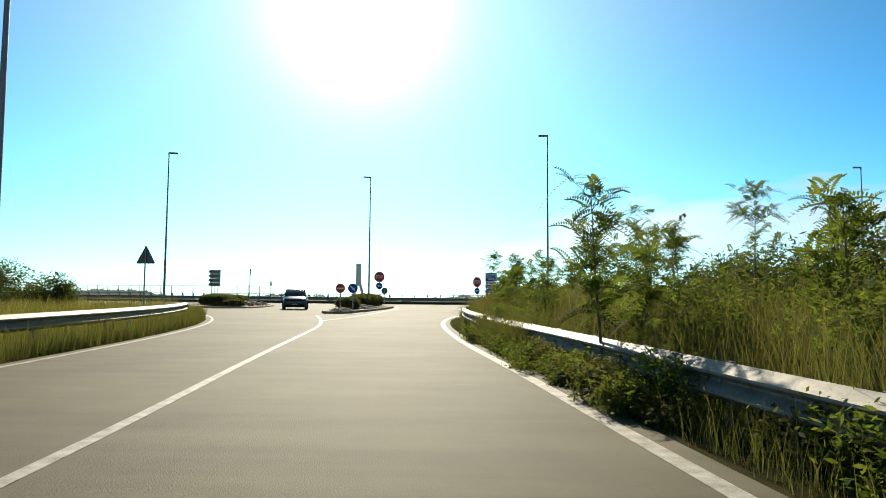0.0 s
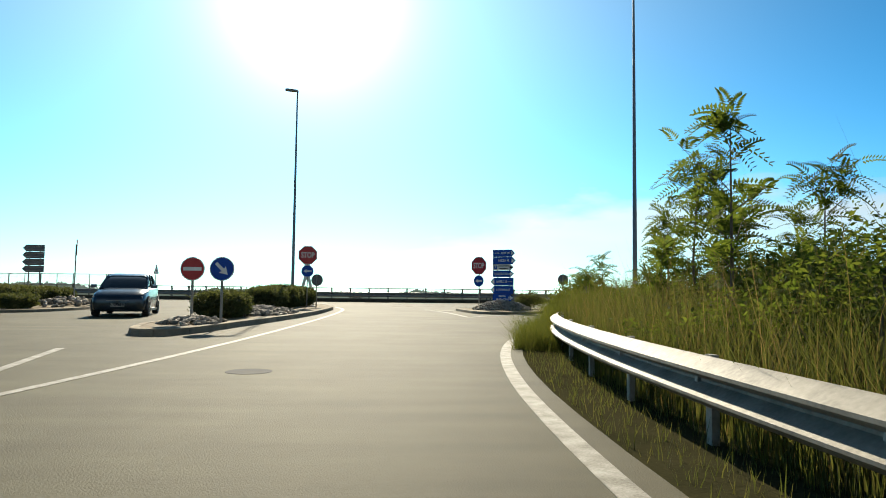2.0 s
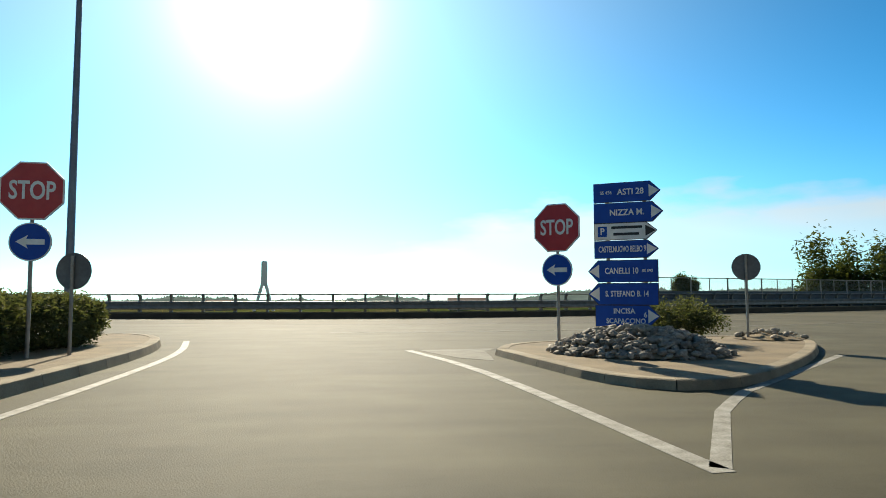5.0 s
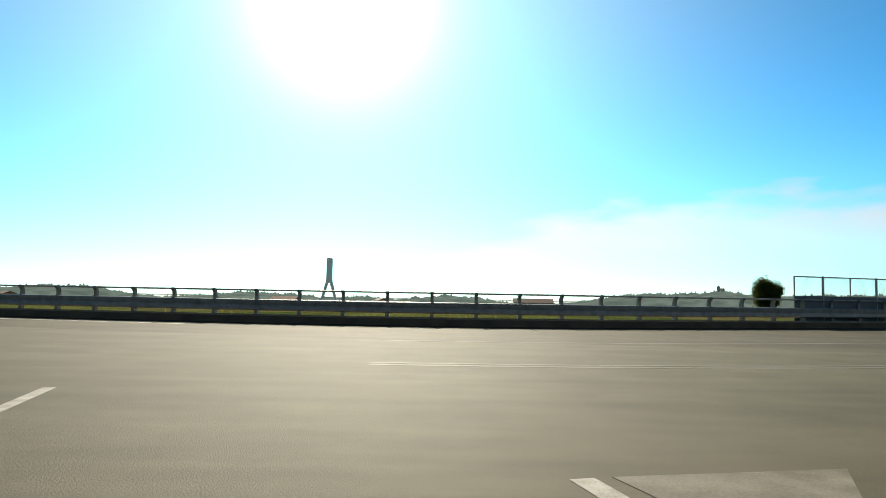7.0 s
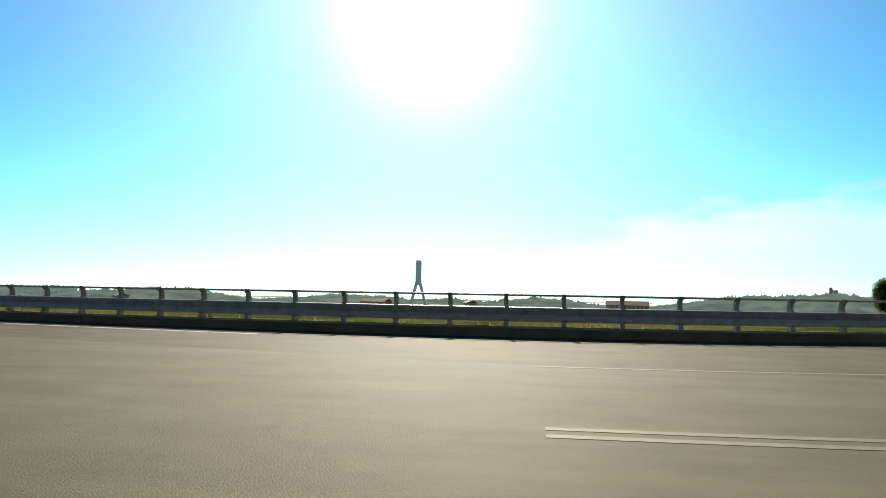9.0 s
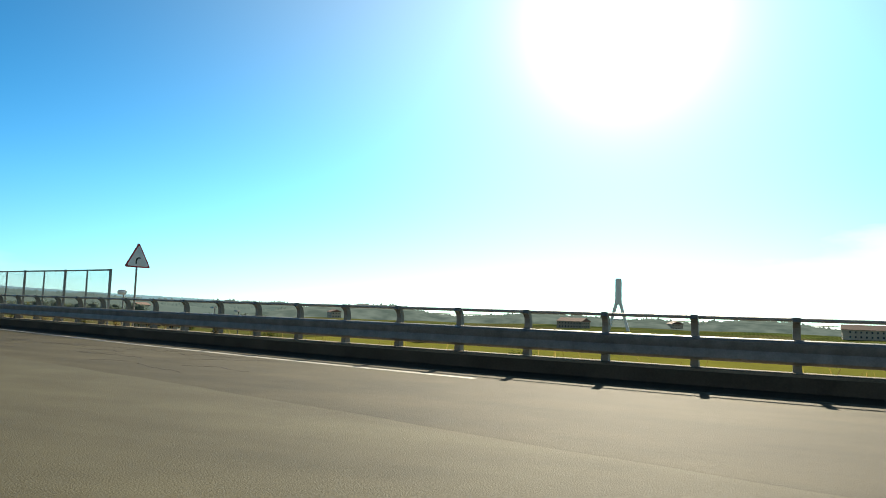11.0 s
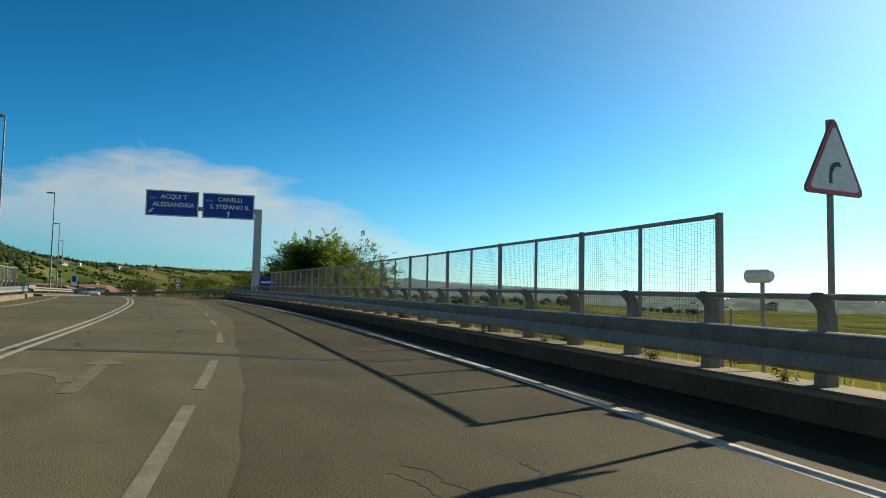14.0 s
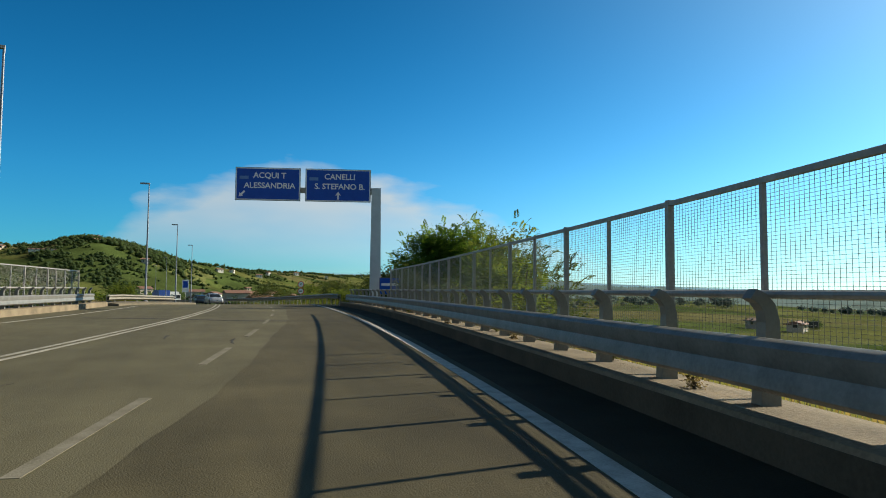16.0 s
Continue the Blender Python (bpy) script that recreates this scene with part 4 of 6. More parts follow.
def mound(x, y, rx, ry, turn, h, n, label, base=.15, size=(.10, .22), group="stone mounds", more=0):
    """A heap of loose river stones."""
    ob = thing("stone_mound", pose(x, y, base, 0, 0, turn), label, "stones", group)
    r = random.Random(int(abs(x * 7 + y * 13)))
    rings = [[(rx * k * math.cos(a), ry * k * math.sin(a), max(h * (1 - k * k) - .07, -.02)) for a in np.linspace(0, 2 * math.pi, 24)[:-1]] for k in (1.0, .75, .5, .25, .02)]
    part("earth", Build().loft(rings), PAVE, ob, "dry earth under the stones", True)
    for k in range(n):
        q, a = math.sqrt(r.random()), r.uniform(0, 2 * math.pi)
        s = r.uniform(*size)
        m = pose(rx * q * math.cos(a), ry * q * math.sin(a), h * (1 - q * q) - .02 + s * .16, r.uniform(-25, 25), r.uniform(-25, 25), r.uniform(0, 360))
        part("stone", stone_kinds[k % 7], STONE, ob, at=m @ Matrix.Diagonal((s, s * r.uniform(.75, 1), s * r.uniform(.7, 1), 1)))
    if more:
        rest = Build()
        for k in range(more):
            q, a, s, me = math.sqrt(r.random()), r.uniform(0, 2 * math.pi), r.uniform(*size), stone_kinds[k % 7]
            m = pose(rx * q * math.cos(a), ry * q * math.sin(a), h * (1 - q * q) - .04 + s * .1, r.uniform(-25, 25), r.uniform(-25, 25), r.uniform(0, 360)) @ Matrix.Diagonal((s, s * .9, s * .85, 1))
            rest.add([v.co for v in me.vertices], [tuple(p.vertices) for p in me.polygons], m)
        tagged(part("stone_fill", rest, STONE, ob, "river stones filling the heap", True), kind="stuff")
    return ob


mound(4.6, 1.65, 1.5, 1.3, -25, .42, 300, "heap of grey-brown river stones round the sign posts", size=(.09, .2), more=520)
mound(8.9, 4.7, .8, .7, 20, .16, 40, "low heap of grey river stones")
mound(-5.75, -13.9, .78, 1.5, 4, .12, 170, "bed of river stones round the sign posts", size=(.12, .25))
mound(-5.6, -7.2, 1.3, 2.9, 0, .2, 300, "bed of pale river stones between hedges", size=(.15, .3), more=260)
mound(-16.6, 1.5, 1.4, 3.6, 8, .3, 120, "bed of pale stones on the far island", size=(.18, .4))


# ---- greenery ----
def leaves(centres, size, per, spread, rng, flat=.6):
    """Small pointed leaves scattered round centres: corners and triangles."""
    n = len(centres) * per
    c = np.repeat(np.asarray(centres), per, 0) + rng.normal(0, 1, (n, 3)) * spread
    a = rng.normal(0, 1, (n, 3))
    a[:, 2] *= flat
    a /= np.linalg.norm(a, axis=1, keepdims=True)
    b = np.cross(a, rng.normal(0, 1, (n, 3)))
    b /= np.linalg.norm(b, axis=1, keepdims=True)
    s = size * rng.uniform(.6, 1.35, (n, 1))
    v = np.stack([c - a * s * .5, c + b * s * .17, c + a * s * .5, c - b * s * .17], 1).reshape(-1, 3)
    k = np.arange(n)[:, None] * 4
    return v, np.r_[k + [0, 1, 2], k + [0, 2, 3]]


def shrub(x, y, z, rx, ry, h, n, material, label, name="bush", category="bush", size=.07, turn=0, group="", seed=0, per=9):
    """A bush: short branching stems and a lumpy crown of small leaves."""
    rng = np.random.default_rng(seed + int(abs(x * 11 + y * 17)))
    ob = thing(name, pose(x, y, z, 0, 0, turn), label, category, group)
    lumps = rng.normal(0, 1, (max(5, n // 22), 3))
    lumps /= np.linalg.norm(lumps, axis=1, keepdims=True)
    lumps *= rng.uniform(.3, .82, (len(lumps), 1)) ** .8
    q = lumps[rng.integers(0, len(lumps), n)] + rng.normal(0, .17, (n, 3))
    keep = np.linalg.norm(q, axis=1) < 1.15
    q = q[keep]
    cen = np.c_[q[:, 0] * rx, q[:, 1] * ry, h * .54 + q[:, 2] * h * .5]
    cen[:, 2] = np.maximum(cen[:, 2], .06)
    stems = Build()
    for k in range(6):
        p = lumps[k % len(lumps)]
        stems.tube([(p[0] * .1, p[1] * .1, -.05), (p[0] * rx * .4, p[1] * ry * .4, h * .3), (p[0] * rx * .8, p[1] * ry * .8, h * (.55 + p[2] * .35))], [.03 * h ** .5, .022 * h ** .5, .008], 5)
    part("stem", stems, BARK, ob, "", True)
    soup("crown", *leaves(cen, size * 1.2, per, size * 1.15, rng), material, ob)
    return ob


shrub(6.35, 3.75, .12, .88, .75, .85, 1100, HEDGE, "rounded dark green shrub among stones", group="island shrubs", size=.06)
def hedge(x, y, z, rx, ry, h, label, seed=0):
    """A clipped hedge: a dense rounded block of small leaves on short stems."""
    rng = np.random.default_rng(seed + 70)
    ob = thing("hedge_shrub", pose(x, y, z), label, "hedge", "island hedges")
    n = int(900 * (rx * ry + (rx + ry) * h))
    q = rng.normal(0, 1, (n, 3))
    q /= (np.abs(q) ** 3.6).sum(1, keepdims=True) ** (1 / 3.6)
    lump = 1 + .06 * np.sin(q[:, 0] * 5 + seed) * np.cos(q[:, 1] * 6 + seed * 2) + .04 * np.sin(q[:, 1] * 13)
    q *= (rng.uniform(.72, 1.0, n) ** .5 * lump)[:, None]
    cen = np.c_[q[:, 0] * rx, q[:, 1] * ry, np.maximum(h * .56 + q[:, 2] * h * .46, .05)]
    stems = Build()
    for k in range(8):
        a, r = k * 2.4, .25 + .08 * k
        stems.tube([(math.cos(a) * rx * r * .5, math.sin(a) * ry * r * .5, -.05), (math.cos(a) * rx * r, math.sin(a) * ry * r, h * .6)], [.022, .01], 5)
    part("stem", stems, BARK, ob, "", True)
    soup("crown", *leaves(cen, .098, 7, .055, rng), HEDGE, ob)
    return ob


for x, y, rx, ry, h, n in ((-5.9, -10.6, .8, 1.2, .85, 900), (-6.3, -2.4, .85, 1.7, 1.0, 1000), (-6.2, .6, .9, 1.9, 1.1, 1100), (-5.9, 3.4, .85, 1.5, 1.0, 900)):
    hedge(x, y, .12, rx * .92, ry * .9, h * .93, "clipped grey-green hedge shrub on the island", n)
for x, y, rx, ry, h, n in ((-18.4, -1.5, 1.5, 2.0, 1.2, 900), (-18.8, 2.6, 1.6, 2.0, 1.1, 900), (-16.4, -3.4, .8, .9, .7, 300)):
    hedge(x, y, .12, rx * .85, ry * .9, h * .75, "wide low hedge shrub on the far island", n + 3)


def blades(area, n, lo, hi, width, material, label, seed, name="grass", lean=.35):
    """Grass: bent blades scattered over an area (a function that gives points)."""
    rng = np.random.default_rng(seed)
    xy = area(rng, int(n * .8))
    n = len(xy)
    z = land(xy[:, 0], xy[:, 1])
    h = rng.uniform(lo, hi, n) * rng.uniform(.6, 1.1, n)
    a = rng.uniform(0, 2 * np.pi, n)
    side = np.c_[np.cos(a), np.sin(a), 0 * a] * (width * rng.uniform(.6, 1.4, n))[:, None]
    b = rng.uniform(0, 2 * np.pi, n)
    bend = np.c_[np.cos(b), np.sin(b), 0 * b] * (h * lean * rng.uniform(.2, 1.2, n))[:, None]
    base = np.c_[xy, z - .02]
    up = np.c_[0 * h, 0 * h, h]
    v = np.stack([base - side, base + side, base + up * .55 + bend * .3 - side * .7, base + up * .55 + bend * .3 + side * .7, base + up + bend], 1).reshape(-1, 3)
    k = np.arange(n)[:, None] * 5
    ob = soup(name, v, np.r_[k + [0, 1, 3], k + [0, 3, 2], k + [2, 3, 4]], material)
    return tagged(ob, label, "grass", kind="stuff")


def along(path, s0, s1, d0, d1, power=1.0):
    def pick(rng, n):
        s, d = rng.uniform(s0, s1, n), d0 + (d1 - d0) * rng.random(n) ** power
        q = np.array([path.at(t, 0) for t in np.linspace(s0, s1, 200)])
        t = np.linspace(s0, s1, 200)
        x, y = np.interp(s, t, q[:, 0]), np.interp(s, t, q[:, 1])
        ang = np.radians(np.interp(s, t, np.degrees(np.unwrap(np.radians(q[:, 2])))))
        # thin out in patches
        keep = np.sin(x * 1.7 + y * .9) * np.cos(y * 1.1 - x * .6) + rng.normal(0, .6, n) > -.55
        return np.c_[x - np.sin(ang) * d, y + np.cos(ang) * d][keep]
    return pick


s_r0, s_r1 = EDGE_R.s_of(4.4, -58), EDGE_R.s_of(9, -5)
blades(along(EDGE_R, s_r0, EDGE_R.s_of(1.5, -35), -.4, -1.2), 15000, .12, .62, .004, WEED, "rank weeds in front of the guard rail", 14)
blades(along(EDGE_R, s_r0, EDGE_R.s_of(1.5, -36), -.6, -1.5), 1500, .3, .9, .004, DRY, "dry stalks in front of the guard rail", 15)
blades(along(EDGE_R, EDGE_R.s_of(1.75, -19.2), EDGE_R.s_of(4.6, -11), -.15, -1.4), 26000, .2, .85, .004, GRASS, "tall yellow-green grass on the corner", 16, lean=.8)
blades(along(EDGE_R, EDGE_R.s_of(2.2, -17.2), EDGE_R.s_of(4.9, -10.5), -.7, -2.4), 24000, .6, 1.5, .004, GRASS, "tall grass hiding the end of the guard rail", 19, lean=.6)
blades(along(EDGE_R, EDGE_R.s_of(2.5, -43), EDGE_R.s_of(1.72, -36.6), -.6, -1.35), 10000, .45, 1.15, .0045, WEED, "rank weeds leaning over the guard rail", 20, lean=.6)
blades(along(EDGE_R, s_r0, s_r1, -.32, -1.3), 22000, .05, .3, .004, WEED, "short green verge weeds beside the white line", 1)
blades(along(EDGE_R, s_r0, s_r1, -1.1, -2.6), 46000, .5, 1.35, .0055, WEED, "tall green grass crowding behind the guard rail", 2)
blades(along(EDGE_R, s_r0, s_r1, -1.9, -5.5), 60000, .8, 1.75, .0065, WEED, "tall green weeds and grass on the verge", 18)
blades(along(EDGE_R, s_r0, s_r1, -1.2, -6), 20000, .6, 1.6, .0045, BROWN, "tall dry brown grass and seed stalks on the verge", 3)
blades(along(EDGE_R, s_r0, s_r1, -5, -22), 16000, .7, 1.8, .016, GRASS, "rough tall grass away from the road", 4)
blades(along(EDGE_R, s_r0, s_r1, -1.6, -6), 3200, 1.5, 2.5, .0045, BROWN, "tall thin seed stalks above the weeds", 17, lean=.25)
for k, (x, y, r, h) in enumerate(((4.2, -13.9, .55, 1.25), (5.0, -12.3, .6, 1.45), (5.9, -11.0, .6, 1.3))):
    shrub(x, y, -.05, r, r, h, 420, (GRASS, LEAF)[k % 2], "yellow-green weeds grown over the end of the guard rail", "bush", "bush", .1, group="corner weeds", seed=k + 40)
s_l0, s_l1 = EDGE_L.s_of(-4.5, -60), EDGE_L.s_of(-19, -11)
blades(along(EDGE_L, s_l0, s_l1, .33, 1.06), 36000, .34, .84, .006, WEED, "rank green grass beside the edge line", 5)
blades(along(EDGE_L, s_l0, s_l1, 1.4, 9), 34000, .5, 1.15, .009, GRASS, "tall green grass behind the guard rail", 6)
blades(along(EDGE_L, s_l0, s_l1, 1.3, 14), 20000, .5, 1.3, .008, DRY, "dry grass on the bank", 7)
for k, (x, y, rx, h) in enumerate(((-25.5, -18.5, 2.4, 3.0), (-29, -17, 2.8, 4.2), (-23.2, -16.6, 1.5, 2.3), (-33, -19, 3.4, 5.2), (-28, -25, 3, 4.2))):
    shrub(x, y, -.1, rx, rx, h, 700, DARKLEAF, "dark bush on the grassy bank", "bush", "bush", .15, group="bank bushes", seed=k)
tufts = random.Random(77)
for k in range(18):
    s = S_MESH - 7 + k * 2.7 + tufts.uniform(-.6, .6)
    x, y, _ = RAIL.at(s, tufts.choice((.12, .3, -.2)))
    shrub(x, y, .28, tufts.uniform(.04, .09), tufts.uniform(.04, .07), tufts.uniform(.04, .1), 20, (BROWN, WEED)[k % 2], "dry weed tuft growing on the bridge kerb", "weed", "weed", .035, group="kerb weeds", seed=k)
blades(along(RAIL, S_MESH - 30, S_GANTRY, -.7, -9), 12000, .2, .7, .02, DRY, "dry grass on the embankment below the rail", 8)
blades(along(RAIL, S_GANTRY + 2, S_GANTRY + 60, .2, -8), 8000, .2, .8, .03, GRASS, "grass along the bend", 9)
blades(along(RAIL, RAIL.s_of(-72, 33.9), S_GANTRY + 50, 15.2, 19), 5000, .2, .6, .03, DRY, "dry weeds on the verge past the far barrier", 10)


def sapling(x, y, h, seed, group="verge saplings", material=None):
    """A young robinia: thin stem, side shoots, and feathery compound leaves."""
    r = random.Random(seed)
    rng = np.random.default_rng(seed)
    z = float(land(np.array([x]), np.array([y]))[0])
    ob = thing("sapling", pose(x, y, z, 0, 0, r.uniform(0, 360)), "young tree with feathery green leaves on the verge", "tree", group)
    b, shoots = Build(), []
    top = Vector((r.uniform(-.12, .12) * h, r.uniform(-.12, .12) * h, h))
    mid = top * .5 + Vector((r.uniform(-.1, .1), r.uniform(-.1, .1), 0)) * h * .4
    b.tube([(0, 0, -.05), mid, top], [.016 * h ** .6, .011 * h ** .6, .004], 6)
    for k in range(int(6 + h * 3)):
        t = r.uniform(.22, .98)
        p = (mid * (t * 2) if t < .5 else mid.lerp(top, t * 2 - 1))
        a, out = r.uniform(0, 6.3), h * r.uniform(.10, .26) * (1.15 - t * .6)
        q = p + Vector((math.cos(a) * out, math.sin(a) * out, out * r.uniform(.5, 1.3)))
        b.tube([p, p.lerp(q, .5) + Vector((0, 0, .03)), q], [.007, .005, .003], 4)
        shoots.append((p, q))
    shoots.append((mid, top))
    part("trunk", b, BARK, ob, "", True)
    V, T, k = [], [], 0
    for p, q in shoots:
        for _ in range(max(6, int((q - p).length * 17))):
            t = r.uniform(.25, 1.05)
            o = p.lerp(q, t)
            a = r.uniform(0, 6.3)
            way = Vector((math.cos(a), math.sin(a), r.uniform(-.5, 1.6))).normalized()
            side = way.cross(Vector((0, 0, 1))).normalized()
            side = (side + way.cross(side) * r.uniform(-1.3, 1.3)).normalized()
            ln = r.uniform(.26, .56)
            for i in range(1, 11):
                c = o + way * ln * i / 10 + Vector((0, 0, -.4 * ln * (i / 10) ** 2))
                for sg in (-1, 1):
                    tip = c + side * sg * ln * .21 * (1.15 - i / 14) + way * ln * .1
                    w = way * ln * .042
                    m = c.lerp(tip, .5)
                    V += [c, m + w, tip, m - w]
                    T += [(k, k + 1, k + 2), (k, k + 2, k + 3)]
                    k += 4
    soup("crown", np.array([tuple(v) for v in V]), np.array(T), material or LEAF, ob)
    return ob


for k, (x, y, h) in enumerate(((4.0, -47.5, 2.85), (4.7, -46.6, 2.0), (5.5, -43.6, 2.5), (6.0, -38.6, 2.6), (8.4, -45.2, 3.2), (7.0, -41.0, 3.0), (4.3, -37.4, 2.1), (4.0, -34.4, 2.2), (5.0, -33.0, 2.5),
                               (6.4, -30.2, 2.6), (8.0, -34.5, 4.2), (11.9, -34.4, 5.0), (9.2, -27.5, 3.6), (4.4, -27.6, 2.4), (3.9, -23.9, 3.3), (4.7, -22.6, 2.5), (4.3, -20.4, 2.2), (6.6, -21.2, 3.2),
                               (8.5, -25.1, 4.0), (12.5, -25, 4.4), (5.6, -16.6, 2.2), (8.5, -17.4, 3.0), (8.6, -50, 3.6), (10.0, -46.5, 4.8), (13, -42, 4.8), (7.0, -48.5, 2.8), (3.7, -31.2, 2.1), (7.6, -13.5, 2.0), (4.75, -14.4, 1.85), (5.5, -13.4, 2.1), (6.2, -14.6, 1.9), (5.1, -18.6, 2.85), (5.15, -20.1, 3.4))):
    sapling(x, y, h, 100 + k)
rows = random.Random(8)
for k in range(16):        # scattered along the guard rail
    s = s_r0 + 2 + k * (s_r1 - s_r0 - 12) / 16
    x, y, _ = EDGE_R.at(s, -rows.uniform(2.2, 3.2))
    h = rows.uniform(1.1, 1.8) if k < 12 else rows.uniform(1.1, 1.5)
    shrub(x, y, -.1, rows.uniform(.8, 1.15), rows.uniform(1.0, 1.5), h, 460, (LEAF, WEED, LEAF)[k % 3], "rank leafy weeds crowding the guard rail", "thicket", "bush", .07, group="verge thickets", seed=k)
for k in range(11):
    s = s_r0 + 3 + k * 1.5 if k < 7 else EDGE_R.s_of(2.4, -42) + (k - 7) * 1.5
    x, y, _ = EDGE_R.at(s, -rows.uniform(.75, 1.1) if k < 7 else -rows.uniform(1.15, 1.4))
    shrub(x, y, -.1, rows.uniform(.35, .5), .9, rows.uniform(.4, .75) if k < 7 else rows.uniform(.9, 1.15), 260, (WEED, LEAF)[k % 2], "leafy weeds hanging over the guard rail", "thicket", "bush", .07, group="verge thickets", seed=k)
for k in range(30):        # weeds spilling out over the edge line
    y = -50.5 + k * .42
    s = EDGE_R.s_of(*EDGE_R.at(EDGE_R.s_of(2.9, y), 0)[:2])
    x, y, _ = EDGE_R.at(s, -rows.uniform(.25, .75))
    shrub(x, y, -.05, rows.uniform(.28, .42), rows.uniform(.4, .7), rows.uniform(.22, .5), 130, (WEED, LEAF, GRASS)[k % 3], "low leafy weeds spilling over the road's edge", "thicket", "bush", .055, group="spilling weeds", seed=k + 40)
for k in range(22):        # taller growth behind
    s = s_r0 + k * (s_r1 - s_r0 - 6) / 22
    x, y, _ = EDGE_R.at(s, -rows.uniform(4.6, 6.6))
    shrub(x, y, -.1, rows.uniform(1.4, 2.0), rows.uniform(1.5, 2.2), rows.uniform(1.5, 2.1), 560, (LEAF, WEED)[k % 2], "wild leafy roadside thicket", "thicket", "bush", .1, group="verge thickets", seed=k)
for k, (x, y, rx, h) in enumerate(((14.5, -47, 3, 3.4), (14.5, -37, 3.2, 3.8), (15, -28, 3, 3.4), (17, -20, 3, 3.0), (20, -12, 3.2, 3.0), (24, -33, 4.5, 5.2), (27, -20, 4.5, 4.6), (30, -8, 4.5, 4.0), (13, -9.5, 2.0, 1.6))):
    shrub(x, y, -.1, rx, rx, h, 800, DARKLEAF, "dark tangled thicket away from the road", "thicket", "bush", .17, group="verge thickets", seed=k)


def fronds(centres, middle, length, pairs, rng):
    """Drooping compound leaves that point away from the middle: corners and triangles."""
    c = np.asarray(centres)
    n = len(c)
    d = (c - middle) / np.linalg.norm(c - middle, axis=1, keepdims=True) + rng.normal(0, .45, (n, 3)) + (0, 0, .25)
    d /= np.linalg.norm(d, axis=1, keepdims=True)
    side = np.cross(d, (0, 0, 1)) + rng.normal(0, .25, (n, 3))
    side /= np.linalg.norm(side, axis=1, keepdims=True)
    ln = length * rng.uniform(.6, 1.2, (n, 1))
    quads = []
    for t in np.linspace(.18, 1, pairs):
        at = c + d * ln * t + np.array((0, 0, -.4)) * ln * t * t
        for sg in (-1, 1):
            tip = at + (side * sg * .85 + d * .5 + (0, 0, -.3)) * ln * .3 * (1.15 - .5 * t)
            mid = at * .55 + tip * .45
            quads.append(np.stack([at, mid + d * ln * .05, tip, mid - d * ln * .05], 1))
    v = np.concatenate(quads).reshape(-1, 3)
    k = np.arange(len(v) // 4)[:, None] * 4
    return v, np.r_[k + [0, 1, 2], k + [0, 2, 3]]


def big_tree(x, y, z, h, wide, n, label, seed, material=LEAF, size=.28, per=12, feathers=0, length=.9):
    """A broad tree: forked trunk, limbs, and a ragged crown; feathers: how many compound leaves it bears."""
    r = random.Random(seed)
    rng = np.random.default_rng(seed)
    ob = thing("tree", pose(x, y, z), label, "tree", "trees")
    b, tips = Build(), []
    for k in range(7):
        a = k * .9 + r.uniform(-.3, .3)
        o = wide * r.uniform(.2, .48)
        end = Vector((math.cos(a) * o, math.sin(a) * o, h * r.uniform(.55, .95)))
        fork = Vector((math.cos(a) * o * .2, math.sin(a) * o * .2, h * .25))
        b.tube([(0, 0, -.3), fork, fork.lerp(end, .5) + Vector((0, 0, h * .05)), end], [.03 * h, .022 * h, .012 * h, .004 * h], 7)
        for t in (.35, .55, .7, .85, 1.0):
            for _ in range(3):
                c = fork.lerp(end, t)
                tips.append(c + Vector((r.gauss(0, wide * .09), r.gauss(0, wide * .09), r.gauss(0, h * .09))))
    part("trunk", b, BARK, ob, "", True)
    tips = np.array([tuple(t) for t in tips])
    cen = tips[rng.integers(0, len(tips), n)] + rng.normal(0, 1, (n, 3)) * (wide * .07, wide * .07, h * .065)
    soup("crown", *leaves(cen, size, per, size * .9, rng), material, ob)
    if feathers:
        spot = tips[rng.integers(0, len(tips), feathers)] + rng.normal(0, 1, (feathers, 3)) * (wide * .08, wide * .08, h * .075)
        soup("foliage", *fronds(spot, np.array((0, 0, h * .5)), length, 7, rng), material, ob, "sprays of long compound leaves")
    return ob


big_tree(-80.8, 42.2, -2.2, 7.4, 7.4, 7600, "broad green tree behind the bridge fence", 11, GREENLEAF, .2, 14, 3200)
big_tree(-70.2, 41.8, -3.2, 7.2, 5.6, 1400, "loose-crowned tree behind the bridge fence", 12, size=.19, feathers=900)
big_tree(-60.5, 38.2, -3.6, 7.0, 4.6, 260, "thin tree showing through the fence", 13, size=.2, feathers=420)
for k in range(9):
    x, y, _ = RAIL.at(RAIL.s_of(-70 + k * 2.3, 33.6 - k * .33), -2.4 - (k % 3) * .5)
    shrub(x, y, -1.6, 1.7, 1.3, 3.5 - k * .12, 420, (WEED, LEAF, DARKLEAF)[k % 3], "olive-green bush showing through the mesh fence", "bush", "bush", .13, group="fence bushes", seed=k)
shrub(-77, 37.5, -.6, 3.0, 2.2, 3.4, 700, DARKLEAF, "dense dark bush beside the gantry post", size=.2)
shrub(-70.5, 36.6, -1.4, 2.6, 1.4, 3.4, 560, DARKLEAF, "dark bush grown against the mesh fence", size=.18)
